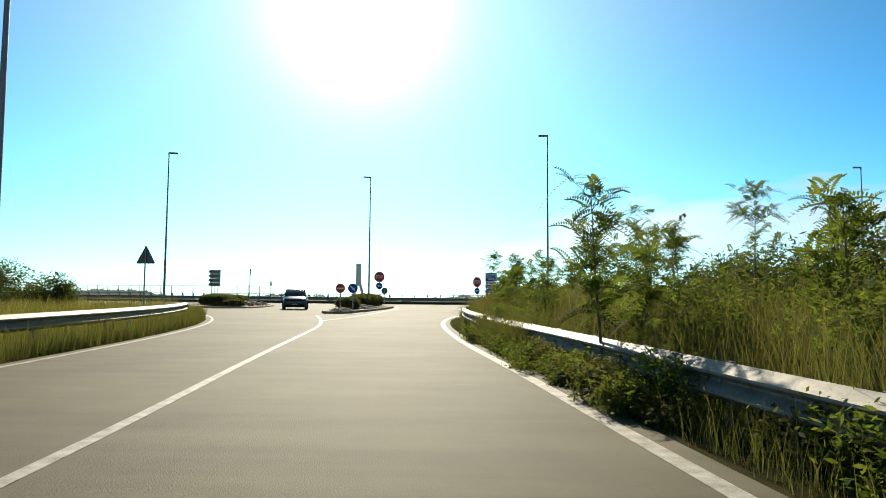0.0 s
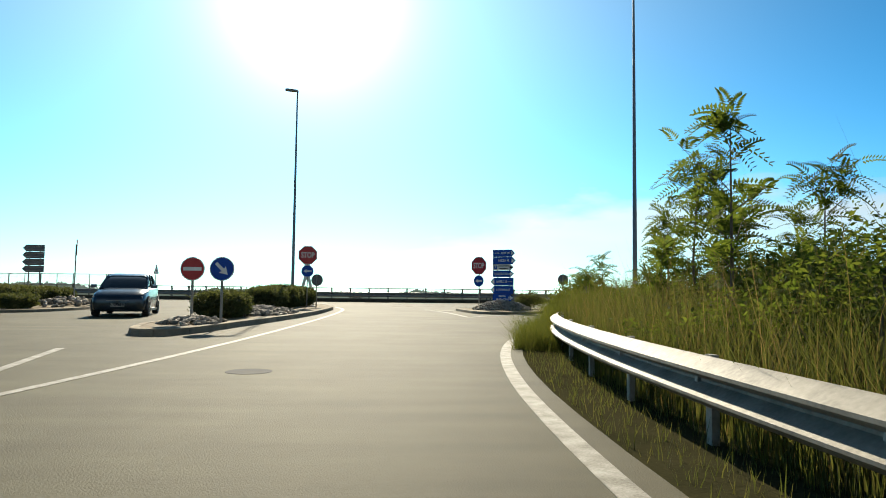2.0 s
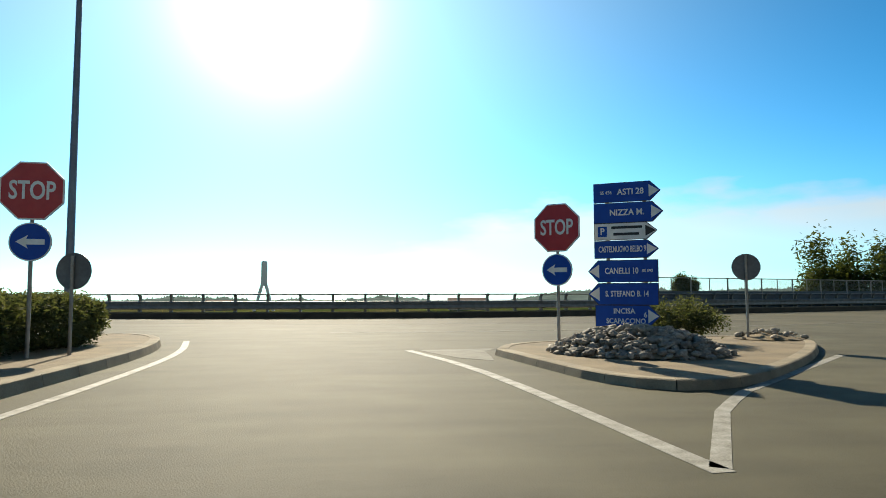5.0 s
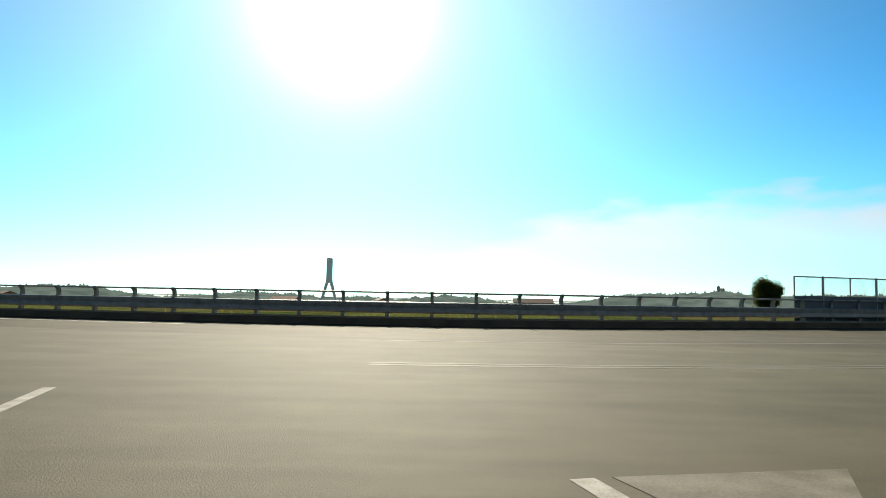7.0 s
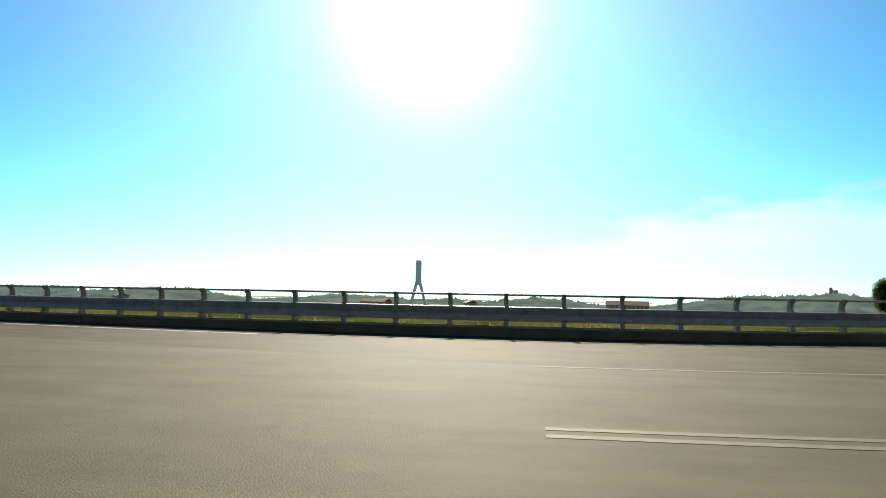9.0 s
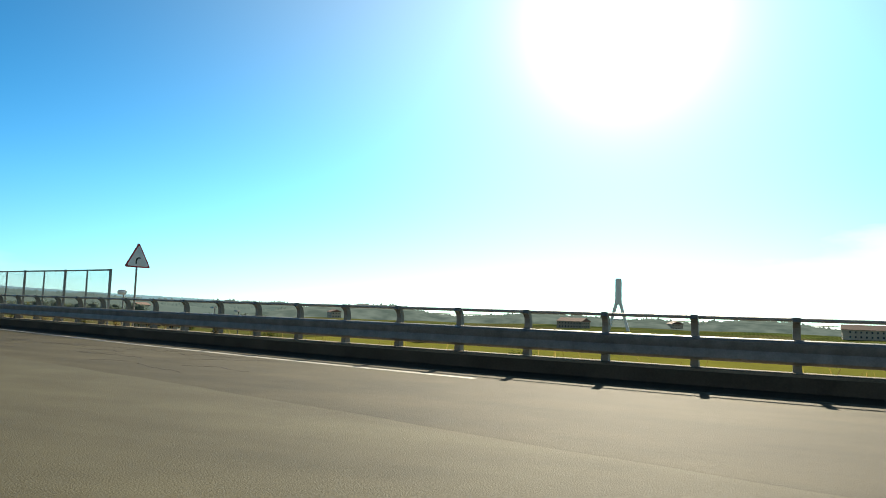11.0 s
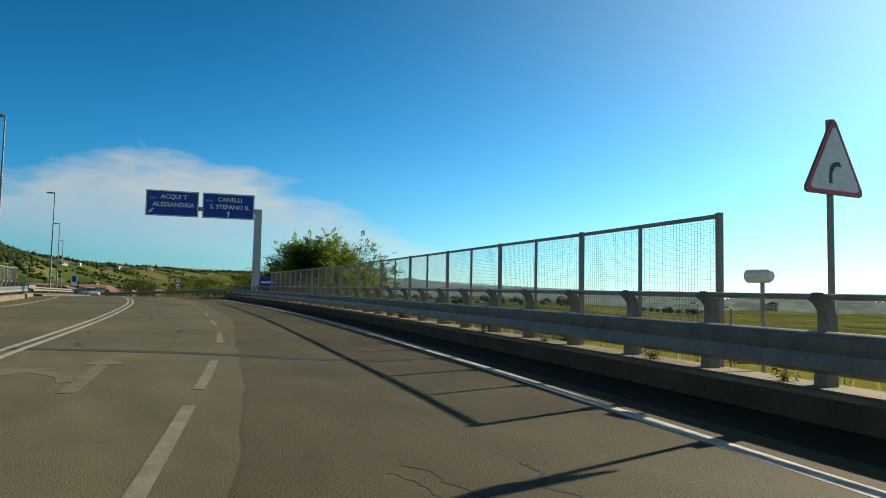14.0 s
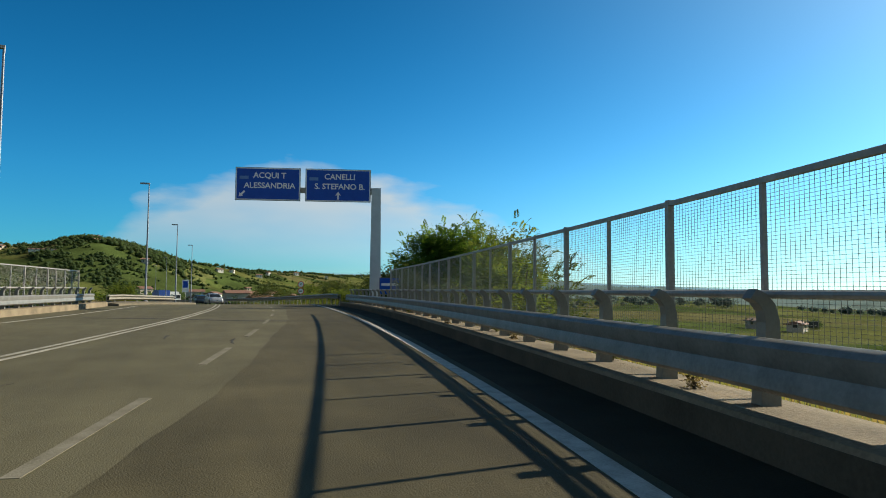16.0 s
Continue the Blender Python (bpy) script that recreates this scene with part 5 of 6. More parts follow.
for k, (x, y, rx, h) in enumerate(((-92, 40, 2.5, 2.6), (-100, 42, 3, 3.2), (-112, 41, 3.2, 2.6), (-120, 46, 4, 5), (-132, 44, 4, 4.6), (-146, 42, 4, 4), (-160, 36, 4, 4.5), (-98, 47, 3.5, 4.4))):
    shrub(x, y, -1.2 - k * .15, rx, rx, h, 520, LEAF if k % 3 == 2 else DARKLEAF, "rounded roadside bush along the bend", "bush", "bush", .26, group="bend bushes")
for k, (x, y, rx, h) in enumerate(((-78, 14, 2.2, 2.2), (-84, 15.5, 2.0, 1.8), (-96, 16, 2.4, 2.0), (-110, 17, 3, 3), (-124, 15, 3, 3.6))):
    shrub(x, y, -.8 - k * .2, rx, 1.6, h, 360, LEAF, "leafy scrub by the lamp posts", "bush", "bush", .2, group="verge scrub")
big_tree(222, 450, -8, 19.5, 15, 4200, "dense round-headed tree standing far beyond the road", 14, DARKLEAF, 1.1)
for k, (x, y, h) in enumerate(((49, 57, 12.2), (54.5, 53, 13.4), (60, 58, 13), (66, 50, 12))):
    big_tree(x, y, -7, h, 6.5, 1700, "leafy tree rising behind the fence", 15 + k, DARKLEAF, .5)


valley = random.Random(31)
for k in range(26):        # gardens between the houses of the village
    x, y = valley.uniform(-380, -215), valley.uniform(10, 66)
    if abs(y - np.interp(x, (-260, -200, -165), (-6, 12, 22.5)) + 8) < 13:
        continue
    z, r = float(land(np.array([x]), np.array([y]))[0]), valley.uniform(1.6, 3.4)
    shrub(x, y, z - .2, r, r, valley.uniform(2.2, 5.0), 240, (DARKLEAF, LEAF, GREENLEAF)[k % 3], "leafy garden tree among the village houses", "tree", "tree", .34, group="village trees", seed=k)

for k in range(15):        # scrub and hedges on the valley meadow
    az, dist = radians(valley.uniform(2, 60)), valley.uniform(70, 230)
    x, y = -6 - math.sin(az) * dist, 13 + math.cos(az) * dist
    if -float(RAIL.signed(np.array([x]), np.array([y]))[0]) < 24:
        continue
    r = valley.uniform(1.4, 3.4)
    shrub(x, y, float(land(np.array([x]), np.array([y]))[0]) - .2, r, r * valley.uniform(.8, 1.6), valley.uniform(1.4, 2.8), 260, (DARKLEAF, WEED, FARLEAF)[k % 3], "rounded bush on the valley meadow", "bush", "bush", .26, group="valley bushes", seed=k)
for k in range(26):        # thin fence posts across the mown field
    x, y = -74 + k * 3.1, 96 - k * .9 + valley.uniform(-.2, .2)
    stake = thing("field_post", pose(x, y, float(land(np.array([x]), np.array([y]))[0])), "thin wooden post in the mown field", "post", "field posts")
    part("stake", Build().tube([(0, 0, -.2), (.02, 0, 1.35)], [.06, .05], 6), BARK, stake)

# ---- far woods ----
def woods():
    rng = np.random.default_rng(21)
    base = bmesh.new()
    bmesh.ops.create_icosphere(base, subdivisions=1, radius=1)
    one = np.array([v.co[:] for v in base.verts])
    tri = np.array([[v.index for v in f.verts] for f in base.faces])
    base.free()
    def body(n, size):
        """A tree far off: a small dark heart in a ragged cloud of leaves."""
        c = rng.normal(0, 1, (n, 3))
        c = c / np.linalg.norm(c, axis=1, keepdims=True) * rng.uniform(.6, 1.08, (n, 1)) * (1, 1, .9)
        lv, lt = leaves(c, size, 1, .02, rng, 1.0)
        return np.concatenate([one * .72, lv]), np.concatenate([tri, lt + len(one)])

    spots, lines = [], []

    def plant(places, material, name, label, n, size):
        bv, bt = body(n, size)
        s = np.array(places)
        near = RAIL.signed(s[:, 0], s[:, 1])
        s = s[(np.hypot(s[:, 0], s[:, 1]) > 150) & (np.abs(near) > 25)]
        z = land(s[:, 0], s[:, 1])
        n = len(s)
        tall = np.where(rng.random(n) < .06, 1.5, 1.0)
        v = bv[None] * rng.uniform(.8, 1.2, (n, len(bv), 1)) * np.stack([s[:, 2] * rng.uniform(1.0, 1.5, n) / tall, s[:, 2] * rng.uniform(1.0, 1.5, n) / tall, s[:, 2] * rng.uniform(.65, 1.1, n) * tall], 1)[:, None]
        v += np.c_[s[:, :2], z + s[:, 2] * .75][:, None]
        t = bt[None] + (np.arange(n) * len(bv))[:, None, None]
        return tagged(soup(name, v.reshape(-1, 3), t.reshape(-1, 3), material), label, "trees", kind="stuff")

    def clump(x, y, m, spread, lo, hi, way=None):
        for k in range(m):
            if way is None:
                p = rng.normal(0, spread, 2)
            else:
                p = np.array((math.cos(way), math.sin(way))) * (k - m / 2) * spread + rng.normal(0, 2.0, 2)
            spots.append((x + p[0], y + p[1], rng.uniform(lo, hi)))

    for az, dist, h, wide, deep in HILLS[:10]:      # copses and hedges on the slopes
        a = radians(az)
        for k in range(22):
            u, v = rng.normal(0, wide * .8), rng.normal(-deep * .5, deep * .45)
            x, y = -math.sin(a) * dist + math.cos(a) * u - math.sin(a) * v, math.cos(a) * dist + math.sin(a) * u + math.cos(a) * v
            if k % 3:
                clump(x, y, int(rng.integers(5, 16)), 2.6, .8, 1.7, rng.uniform(0, 6.3))
            else:
                clump(x, y, int(rng.integers(10, 40)), 9, 1.0, 2.2)
    for _ in range(620):   # the wood along the crest
        a = radians(89.4 + 8.4 * rng.random() ** .8)
        d = 652 + rng.normal(0, 14)
        spots.append((-math.sin(a) * d, math.cos(a) * d, rng.uniform(1.8, 3.4)))
    for _ in range(160):   # woods on the lower crests
        a = radians(rng.uniform(75, 90))
        d = 820 + (89 - math.degrees(a)) * 33 + rng.normal(0, 25)
        spots.append((-math.sin(a) * d, math.cos(a) * d, rng.uniform(1.6, 3.0)))
    for _ in range(40):   # trees along the foot of the hill
        az, d = radians(rng.uniform(84, 108)), rng.uniform(240, 420)
        clump(-math.sin(az) * d, math.cos(az) * d, int(rng.integers(4, 14)), 4.5, 1.8, 3.4, rng.uniform(0, 3))
    for d0, m in ((400, 150), (500, 260)):   # broken tree lines across the valley floor
        for k in range(m):
            az = radians(-45 + 122 * (k + rng.uniform(-.6, .6)) / m)
            if -.5 < az < .66 or math.sin(az * 9 + d0) + .6 * math.sin(az * 23 + d0 * 3) < -.75:
                continue
            d = d0 * (1 + .1 * math.sin(az * 5 + d0)) + rng.normal(0, 9)
            lines.append((-math.sin(az) * d, math.cos(az) * d, rng.uniform(1.8, 3.6)))
    plant(lines, HAZELEAF, "tree_line", "grey-green tree lines across the valley floor, paled for haze", 150, .3)
    return plant(spots, FARLEAF, "far_woods", "scattered woods and hedgerows over valley and hills", 46, .42)


woods()

# ---- signs ----
POSTS = STEEL


def disc(r, y0, y1, n=32, z=0.0):
    return Build().prism([(r * math.cos(2 * math.pi * k / n), z + r * math.sin(2 * math.pi * k / n)) for k in range(n)], y0, y1, "y")


def words(body, size, material, parent, x, y, z, name="lettering", align="CENTER", squeeze=1.0):
    cu = bpy.data.curves.new("lettering", "FONT")
    cu.offset = size * .02
    cu.body, cu.size, cu.align_x, cu.align_y, cu.extrude, cu.resolution_u = body, size, align, "CENTER", .002, 3
    tmp = bpy.data.objects.new("lettering", cu)
    scene.collection.objects.link(tmp)
    me = bpy.data.meshes.new_from_object(tmp)
    bpy.data.objects.remove(tmp)
    me.materials.clear()
    return part(name, me, material, parent, at=pose(x, y, z, 90) @ Matrix.Diagonal((squeeze, 1, 1, 1)))


def post(ob, h, x=0.0, y=.05, r=.03, name="post"):
    return part(name, Build().tube([(x, y, -.25), (x, y, h)], r, 10), POSTS, ob, "grey steel post", True)


def round_sign(ob, z, r, face, rim):
    plate = part("sign_plate", disc(r, 0, .02, z=z), BACK, ob)
    part("rim", disc(r - .002, -.003, .001, z=z), rim, plate)
    part("face", disc(r * .93, -.006, .001, z=z), face, plate)
    return plate


def arrow_shape(ln, w, head):
    return [(-ln / 2, 0), (-ln / 2 + head, head * .62), (-ln / 2 + head * .85, w / 2), (ln / 2, w / 2), (ln / 2, -w / 2), (-ln / 2 + head * .85, -w / 2), (-ln / 2 + head, -head * .62)]


def turned(pts, deg, z):
    c, s = math.cos(radians(deg)), math.sin(radians(deg))
    return [(p[0] * c - p[1] * s, z + p[0] * s + p[1] * c) for p in pts]


def stop_sign(x, y, turn, z, arrow, label, hidden=False):
    """A stop octagon over a round blue sign, on one post."""
    ob = thing("stop_sign", pose(x, y, 0, 0, 0, turn), label, "road sign", "stop signs")
    post(ob, z + .42)
    def octa(r):
        return [(r * math.cos(radians(22.5 + 45 * k)), z + r * math.sin(radians(22.5 + 45 * k))) for k in range(8)]
    plate = part("octagon", Build().prism(octa(.487), 0, .02, "y"), BACK, ob)
    part("rim", Build().prism(octa(.485), -.003, .001, "y"), WHITE, plate)
    part("face", Build().prism(octa(.462), -.006, .001, "y"), RED, plate)
    words("STOP", .40, WHITE, plate, 0, -.008, z - .005, squeeze=.68)
    low = round_sign(ob, z - .79, .3, BLUE, WHITE)
    if arrow is not None:
        part("arrow", Build().prism(turned(arrow_shape(.40, .085, .17), arrow, z - .79), -.009, -.004, "y"), WHITE, low)
    return ob


stop_sign(3.49, 2.66, -38, 2.36, 0, "red octagonal stop sign above a blue arrow sign")
stop_sign(-5.15, 1.3, 8, 2.72, 0, "distant red stop sign above a round blue sign")
back_disc = thing("road_sign", pose(-4.75, 1.9, 0, 0, 0, 170), "round sign seen from its dark back", "road sign")
post(back_disc, 1.75)
round_sign(back_disc, 1.5, .3, WHITE, RED)
back_disc = thing("road_sign", pose(8.4, 4.7, 0, 0, 0, 150), "round sign seen from its dark back on the island", "road sign")
post(back_disc, 2.0)
round_sign(back_disc, 1.72, .3, WHITE, RED)

no_entry = thing("no_entry_sign", pose(-5.9, -13.6, 0, 0, 0, 2), "round red no entry sign with white bar", "road sign")
post(no_entry, 1.85, r=.035)
plate = round_sign(no_entry, 1.58, .32, RED, WHITE)
part("bar", Build().prism([(-.24, 1.532), (.24, 1.532), (.24, 1.628), (-.24, 1.628)], -.009, -.004, "y"), WHITE, plate)
keep = thing("keep_right_sign", pose(-5.03, -13.9, 0, 0, 0, 2), "round blue sign with white diagonal arrow", "road sign")
post(keep, 1.85, r=.035)
plate = round_sign(keep, 1.58, .32, BLUE, WHITE)
part("arrow", Build().prism(turned(arrow_shape(.44, .085, .21), 135, 1.58), -.009, -.004, "y"), WHITE, plate)


def warning(x, y, turn, z, label, bend=True):
    """A triangular warning sign on a post."""
    ob = thing("warning_sign", pose(x, y, 0, 0, 0, turn), label, "road sign", "warning signs")
    post(ob, z + .5, r=.032)
    def tri(r, k=.16):
        corners = [Vector((r * math.cos(radians(90 + 120 * i)), r * math.sin(radians(90 + 120 * i)))) for i in range(3)]
        pts = []
        for i in range(3):
            a, b, c = corners[i - 1], corners[i], corners[(i + 1) % 3]
            pts += [b.lerp(a, k * .5), b.lerp(a, k * .16).lerp(c, k * .16), b.lerp(c, k * .5)]
        return [(p.x, p.y + z) for p in pts]
    plate = part("triangle", Build().prism(tri(.54), 0, .02, "y"), BACK, ob)
    part("border", Build().prism(tri(.535), -.004, .001, "y"), RED, plate)
    part("face", Build().prism(tri(.45), -.008, .001, "y"), WHITE, plate)
    if bend:
        b = Build()
        arc = [(-.07, -.16), (-.07, -.06), (-.05, .0), (-.005, .035), (.05, .04), (.08, .04)]
        ring = [(p[0] - .022 * (1 if i < 3 else .5), p[1] + .022 * (0 if i < 2 else 1)) for i, p in enumerate(arc)] + [(p[0] + .022 * (1 if i < 3 else .5), p[1] - .022 * (0 if i < 2 else 1)) for i, p in reversed(list(enumerate(arc)))]
        b.prism([(p[0], p[1] + z) for p in ring], -.011, -.006, "y")
        part("bend_symbol", b, DARK, plate)
    return ob


warning(-21.9, 26.25, 84, 2.42, "triangular red-bordered bend warning sign by the rail")
flood = thing("flood_light", pose(-23.0, 26.68, -.14), "pale floodlight on a short post", "lamp")
post(flood, 1.45, r=.025)
part("housing", Build().tube([(-.17, 0, 1.5), (-.15, 0, 1.5), (.11, 0, 1.5), (.15, 0, 1.5)], [.06, .08, .08, .055], 12), WHITE, flood, "pale rounded housing", True)
warning(-11.8, -28.4, 172, 2.75, "triangular warning sign seen from its dark back", False)


def pointer(w, h, tip, left, z):
    """The outline of an arrow-ended direction board, from x=0."""
    pts = [(0, z - h / 2), (w - tip, z - h / 2), (w, z), (w - tip, z + h / 2), (0, z + h / 2)]
    return [(w - p[0], p[1]) for p in pts] if left else pts


def inset(pts, k, z):
    cx = sum(p[0] for p in pts) / len(pts)
    return [(p[0] + (k if p[0] < cx else -k * 1.3), p[1] + (k if p[1] < z - .01 else -k if p[1] > z + .01 else 0)) for p in pts]


stack = thing("direction_sign", pose(4.24, 2.74, 0, 0, 0, -30) @ Matrix.Diagonal((.9, 1, .965, 1)), "stack of seven blue and white direction boards on posts", "road sign")
post(stack, 3.2, .27, .08, .04)
post(stack, 3.2, 1.02, .08, .04)
boards = (("ASTI", 3.13, .385, False, 1.36, BLUE), ("NIZZA M.", 2.73, .395, False, 1.4, BLUE), ("", 2.37, .335, False, 1.28, WHITE), ("CASTELNUOVO BELBO", 2.02, .345, False, 1.3, BLUE),
          ("CANELLI", 1.60, .43, True, 1.42, BLUE), ("S. STEFANO B.", 1.16, .425, True, 1.42, BLUE), ("INCISA", .74, .42, False, 1.3, BLUE))
for text, z, h, left, w, col in boards:
    o = pointer(w, h, .21, left, z)
    x0 = -.14 if left else 0.0
    o = [(p[0] + x0, p[1]) for p in o]
    board = part("board", Build().prism(o, 0, .025, "y"), BACK, stack, "arrow-ended board")
    part("border", Build().prism(inset(o, .003, z), -.003, .001, "y"), DARK, board)
    part("face", Build().prism(inset(o, .012, z), -.006, .001, "y"), col, board)
    tip = [(w - .235, z - h * .31), (w - .03, z), (w - .235, z + h * .31)]
    part("arrow_tip", Build().prism([((w - p[0] if left else p[0]) + x0, p[1]) for p in tip], -.009, -.004, "y"), DARK if col is WHITE else WHITE, board, "pale arrow tip")
    cx = x0 + w / 2 + (.08 if left else -.06)
    if text == "INCISA":
        words("INCISA", .14, WHITE, board, cx, -.008, z + .09)
        words("SCAPACCINO", .14, WHITE, board, cx + .03, -.008, z - .1, squeeze=.9)
        words("6", .14, WHITE, board, cx + .42, -.008, z + .02)
    elif text == "ASTI":
        words("ASTI 28", .165, WHITE, board, cx + .14, -.008, z)
        words("SS 456", .09, WHITE, board, cx - .36, -.008, z)
    elif text == "NIZZA M.":
        words(text, .165, WHITE, board, cx + .04, -.008, z)
    elif text == "CASTELNUOVO BELBO":
        words("CASTELNUOVO BELBO 9", .165, WHITE, board, cx - .02, -.008, z, squeeze=.52)
    elif text == "CANELLI":
        words("CANELLI 10", .165, WHITE, board, cx - .1, -.008, z, squeeze=.8)
        words("SS 592", .08, WHITE, board, cx + .42, -.008, z)
    elif text == "S. STEFANO B.":
        words("S. STEFANO B. 14", .155, WHITE, board, cx, -.008, z, squeeze=.74)
    else:
        part("parking_square", Build().prism([(.08, z - .1), (.27, z - .1), (.27, z + .1), (.08, z + .1)], -.009, -.004, "y"), BLUE, board)
        words("P", .18, WHITE, board, .175, -.011, z)
        for k, (a, b) in enumerate(((.36, .98), (.40, .92))):
            part("text_bar", Build().prism([(a, z + .05 - k * .13), (b, z + .05 - k * .13), (b, z + .1 - k * .13), (a, z + .1 - k * .13)], -.009, -.004, "y"), DARK, board)

chevrons = thing("direction_sign", pose(-22.8, 9.3, 0, 0, 0, 10), "stack of four arrow boards showing their grey backs", "road sign")
post(chevrons, 3.4, -.25, .06, .04)
post(chevrons, 3.4, .35, .06, .04)
for k in range(4):
    z = 2.05 + k * .42
    o = [(p[0] - .62, p[1]) for p in pointer(1.2, .4, .2, True, z)]
    board = part("board", Build().prism(o, 0, .025, "y"), BACK, chevrons)
    for h in (-.11, .11):
        part("stiffener", Build().box((0, -.012, z + h), (.95, .024, .035)), STEEL, board)
edge_on = thing("yield_sign", pose(-17.1, 2.9, 0, 0, 3, 115), "give way triangle seen edge-on on a leaning post", "road sign")
post(edge_on, 3.2)
part("triangle", Build().prism([(-.45, 3.4), (.45, 3.4), (0, 2.65)], 0, .03, "y"), BACK, edge_on)
part("face", Build().prism([(-.42, 3.38), (.42, 3.38), (0, 2.69)], -.005, .001, "y"), RED, edge_on)


def gantry():
    ob = thing("sign_gantry", pose(-74.2, 35.0, -.3, 0, 0, 76), "cantilever gantry with two large blue direction panels", "road sign")
    b = Build()
    b.loft([[(sx * w, sy * w, z) for sx, sy in ((-1, -1), (1, -1), (1, 1), (-1, 1))] for z, w in ((-.4, .46), (.05, .46), (.06, .36), (7.9, .29))])
    part("column", b, PALESTEEL, ob, "tapered pale grey steel box column")
    part("arm", Build().loft([[(x, sy * .14, 7.7 + sz * h) for sy, sz in ((-1, -1), (1, -1), (1, 1), (-1, 1))] for x, h in ((.2, .2), (-8.6, .13))]), STEEL, ob, "long grey steel arm")
    for x0, x1, rows, arrow in ((-8.75, -4.75, (("ACQUI T", .52, .5), ("ALESSANDRIA", -.12, .5)), 45), (-4.45, -.35, (("CANELLI", .52, .5), ("S. STEFANO B.", -.1, .5)), -90)):
        panel = part("panel", Build().prism([(x0, 6.97), (x1, 6.97), (x1, 9.05), (x0, 9.05)], -.30, -.24, "y"), BACK, ob, "large blue sign panel with white border")
        part("border", Build().prism([(x0 + .03, 7.0), (x1 - .03, 7.0), (x1 - .03, 9.02), (x0 + .03, 9.02)], -.306, -.30, "y"), WHITE, panel)
        part("face", Build().prism([(x0 + .09, 7.06), (x1 - .09, 7.06), (x1 - .09, 8.96), (x0 + .09, 8.96)], -.311, -.30, "y"), BLUE, panel)
        cx = (x0 + x1) / 2
        for text, dz, size in rows:
            words(text, size, WHITE, panel, cx + .1, -.314, 8.02 + dz)
        ax = cx - 1.6 if arrow == 45 else cx
        part("arrow", Build().prism([(p[0] + ax, p[1]) for p in turned(arrow_shape(.52, .12, .26), arrow, 7.37)], -.316, -.308, "y"), WHITE, panel)
        part("route_bar", Build().prism([(x0 + .25, 8.3), (x0 + .8, 8.3), (x0 + .8, 8.5), (x0 + .25, 8.5)], -.316, -.308, "y"), PALEBLUE, panel, "pale blue route number bar")
    return ob


gantry()
small = thing("direction_sign", pose(-73.3, 35.75, -.3, 0, 0, 76), "small blue direction board below the gantry", "road sign")
post(small, 2.3, -.6)
post(small, 2.3, .6)
board = part("board", Build().prism([(-.68, 1.15), (.68, 1.15), (.68, 2.2), (-.68, 2.2)], 0, .03, "y"), BACK, small)
part("face", Build().prism([(-.65, 1.18), (.65, 1.18), (.65, 2.17), (-.65, 2.17)], -.005, .001, "y"), BLUE, board)
part("text_bar", Build().prism([(-.55, 1.7), (.55, 1.7), (.55, 1.85), (-.55, 1.85)], -.008, -.003, "y"), WHITE, board)
speed = thing("speed_sign", pose(-118, 36.2, -.75, 0, 0, 80), "two round red-rimmed speed signs on one post", "road sign")
post(speed, 2.9, r=.04)
for z in (2.5, 1.65):
    pl = round_sign(speed, z, .4, RED, RED)
    part("inner", disc(.31, -.009, -.004, z=z), WHITE, pl)
    if z > 2:
        words("50", .36, DARK, pl, 0, -.011, z, squeeze=.8)
    else:
        part("text_bar", Build().prism([(-.2, z - .07), (.2, z - .07), (.2, z + .07), (-.2, z + .07)], -.012, -.008, "y"), DARK, pl)
notice = thing("road_sign", pose(-107, 22.9, -.45, 0, 0, 84) @ Matrix.Diagonal((.65, 1, 1, 1)), "blue and white square sign by the lamp posts", "road sign")
post(notice, 2.4, r=.04)
board = part("board", Build().prism([(-.5, 1.2), (.5, 1.2), (.5, 2.5), (-.5, 2.5)], 0, .03, "y"), WHITE, notice)
part("square", Build().prism([(-.35, 1.65), (.35, 1.65), (.35, 2.35), (-.35, 2.35)], -.006, .001, "y"), BLUE, board)


# ---- street lamps ----
def street_lamp(h):
    ob = thing("street_lamp", pose(0, 0, 0), "tall tapered steel street lamp with one flat head", "street lamp", "street lamps")
    part("column", Build().tube([(0, 0, -.8), (0, 0, .9), (0, 0, 1.0), (0, 0, h)], [.11, .11, .095, .04], 12), POLE, ob, "", True)
    b = Build().loft([[(x + dx * r, dy * r * .8, h + dz) for dx, dy, dz in ((-.1, -1, .0), (-.1, 1, .0), (-.1, .7, .12), (-.1, -.7, .12))] for x, r in ((.05, .06), (-.12, .13), (-.5, .15), (-.68, .08))])
    part("lamp_head", b, STEEL, ob, "flat grey lamp head")
    part("bracket", Build().tube([(0, 0, h - .25), (.02, 0, h + .05), (-.1, 0, h + .05)], .045, 8), POLE, ob)
    return ob


lamps = [street_lamp(13.4), street_lamp(10.4), street_lamp(12.4)]
lamps[0].matrix_basis = pose(8.6, -6.6, 0, 0, 0, 0)
lamps[2].matrix_basis = pose(-21.6, -4.7, 0, 0, 0, 200)
for x, y, a in ((-6.75, 6.3, 20), (-8.85, -42.0, 180), (36.5, 0.5, 0)):
    copy_thing(lamps[2], pose(x, y, 0, 0, 0, a))
lamps[1].matrix_basis = pose(-61.9, 17.4, -.2, 0, 0, 80)
for x, y, a in ((-91.8, 20.3, 80), (-121.4, 21.4, 80), (-151.5, 22.6, 80), (-185, 17, 80), (-215, 13, 80)):
    copy_thing(lamps[1], pose(x, y, drop(x) - .6, 0, 0, a))


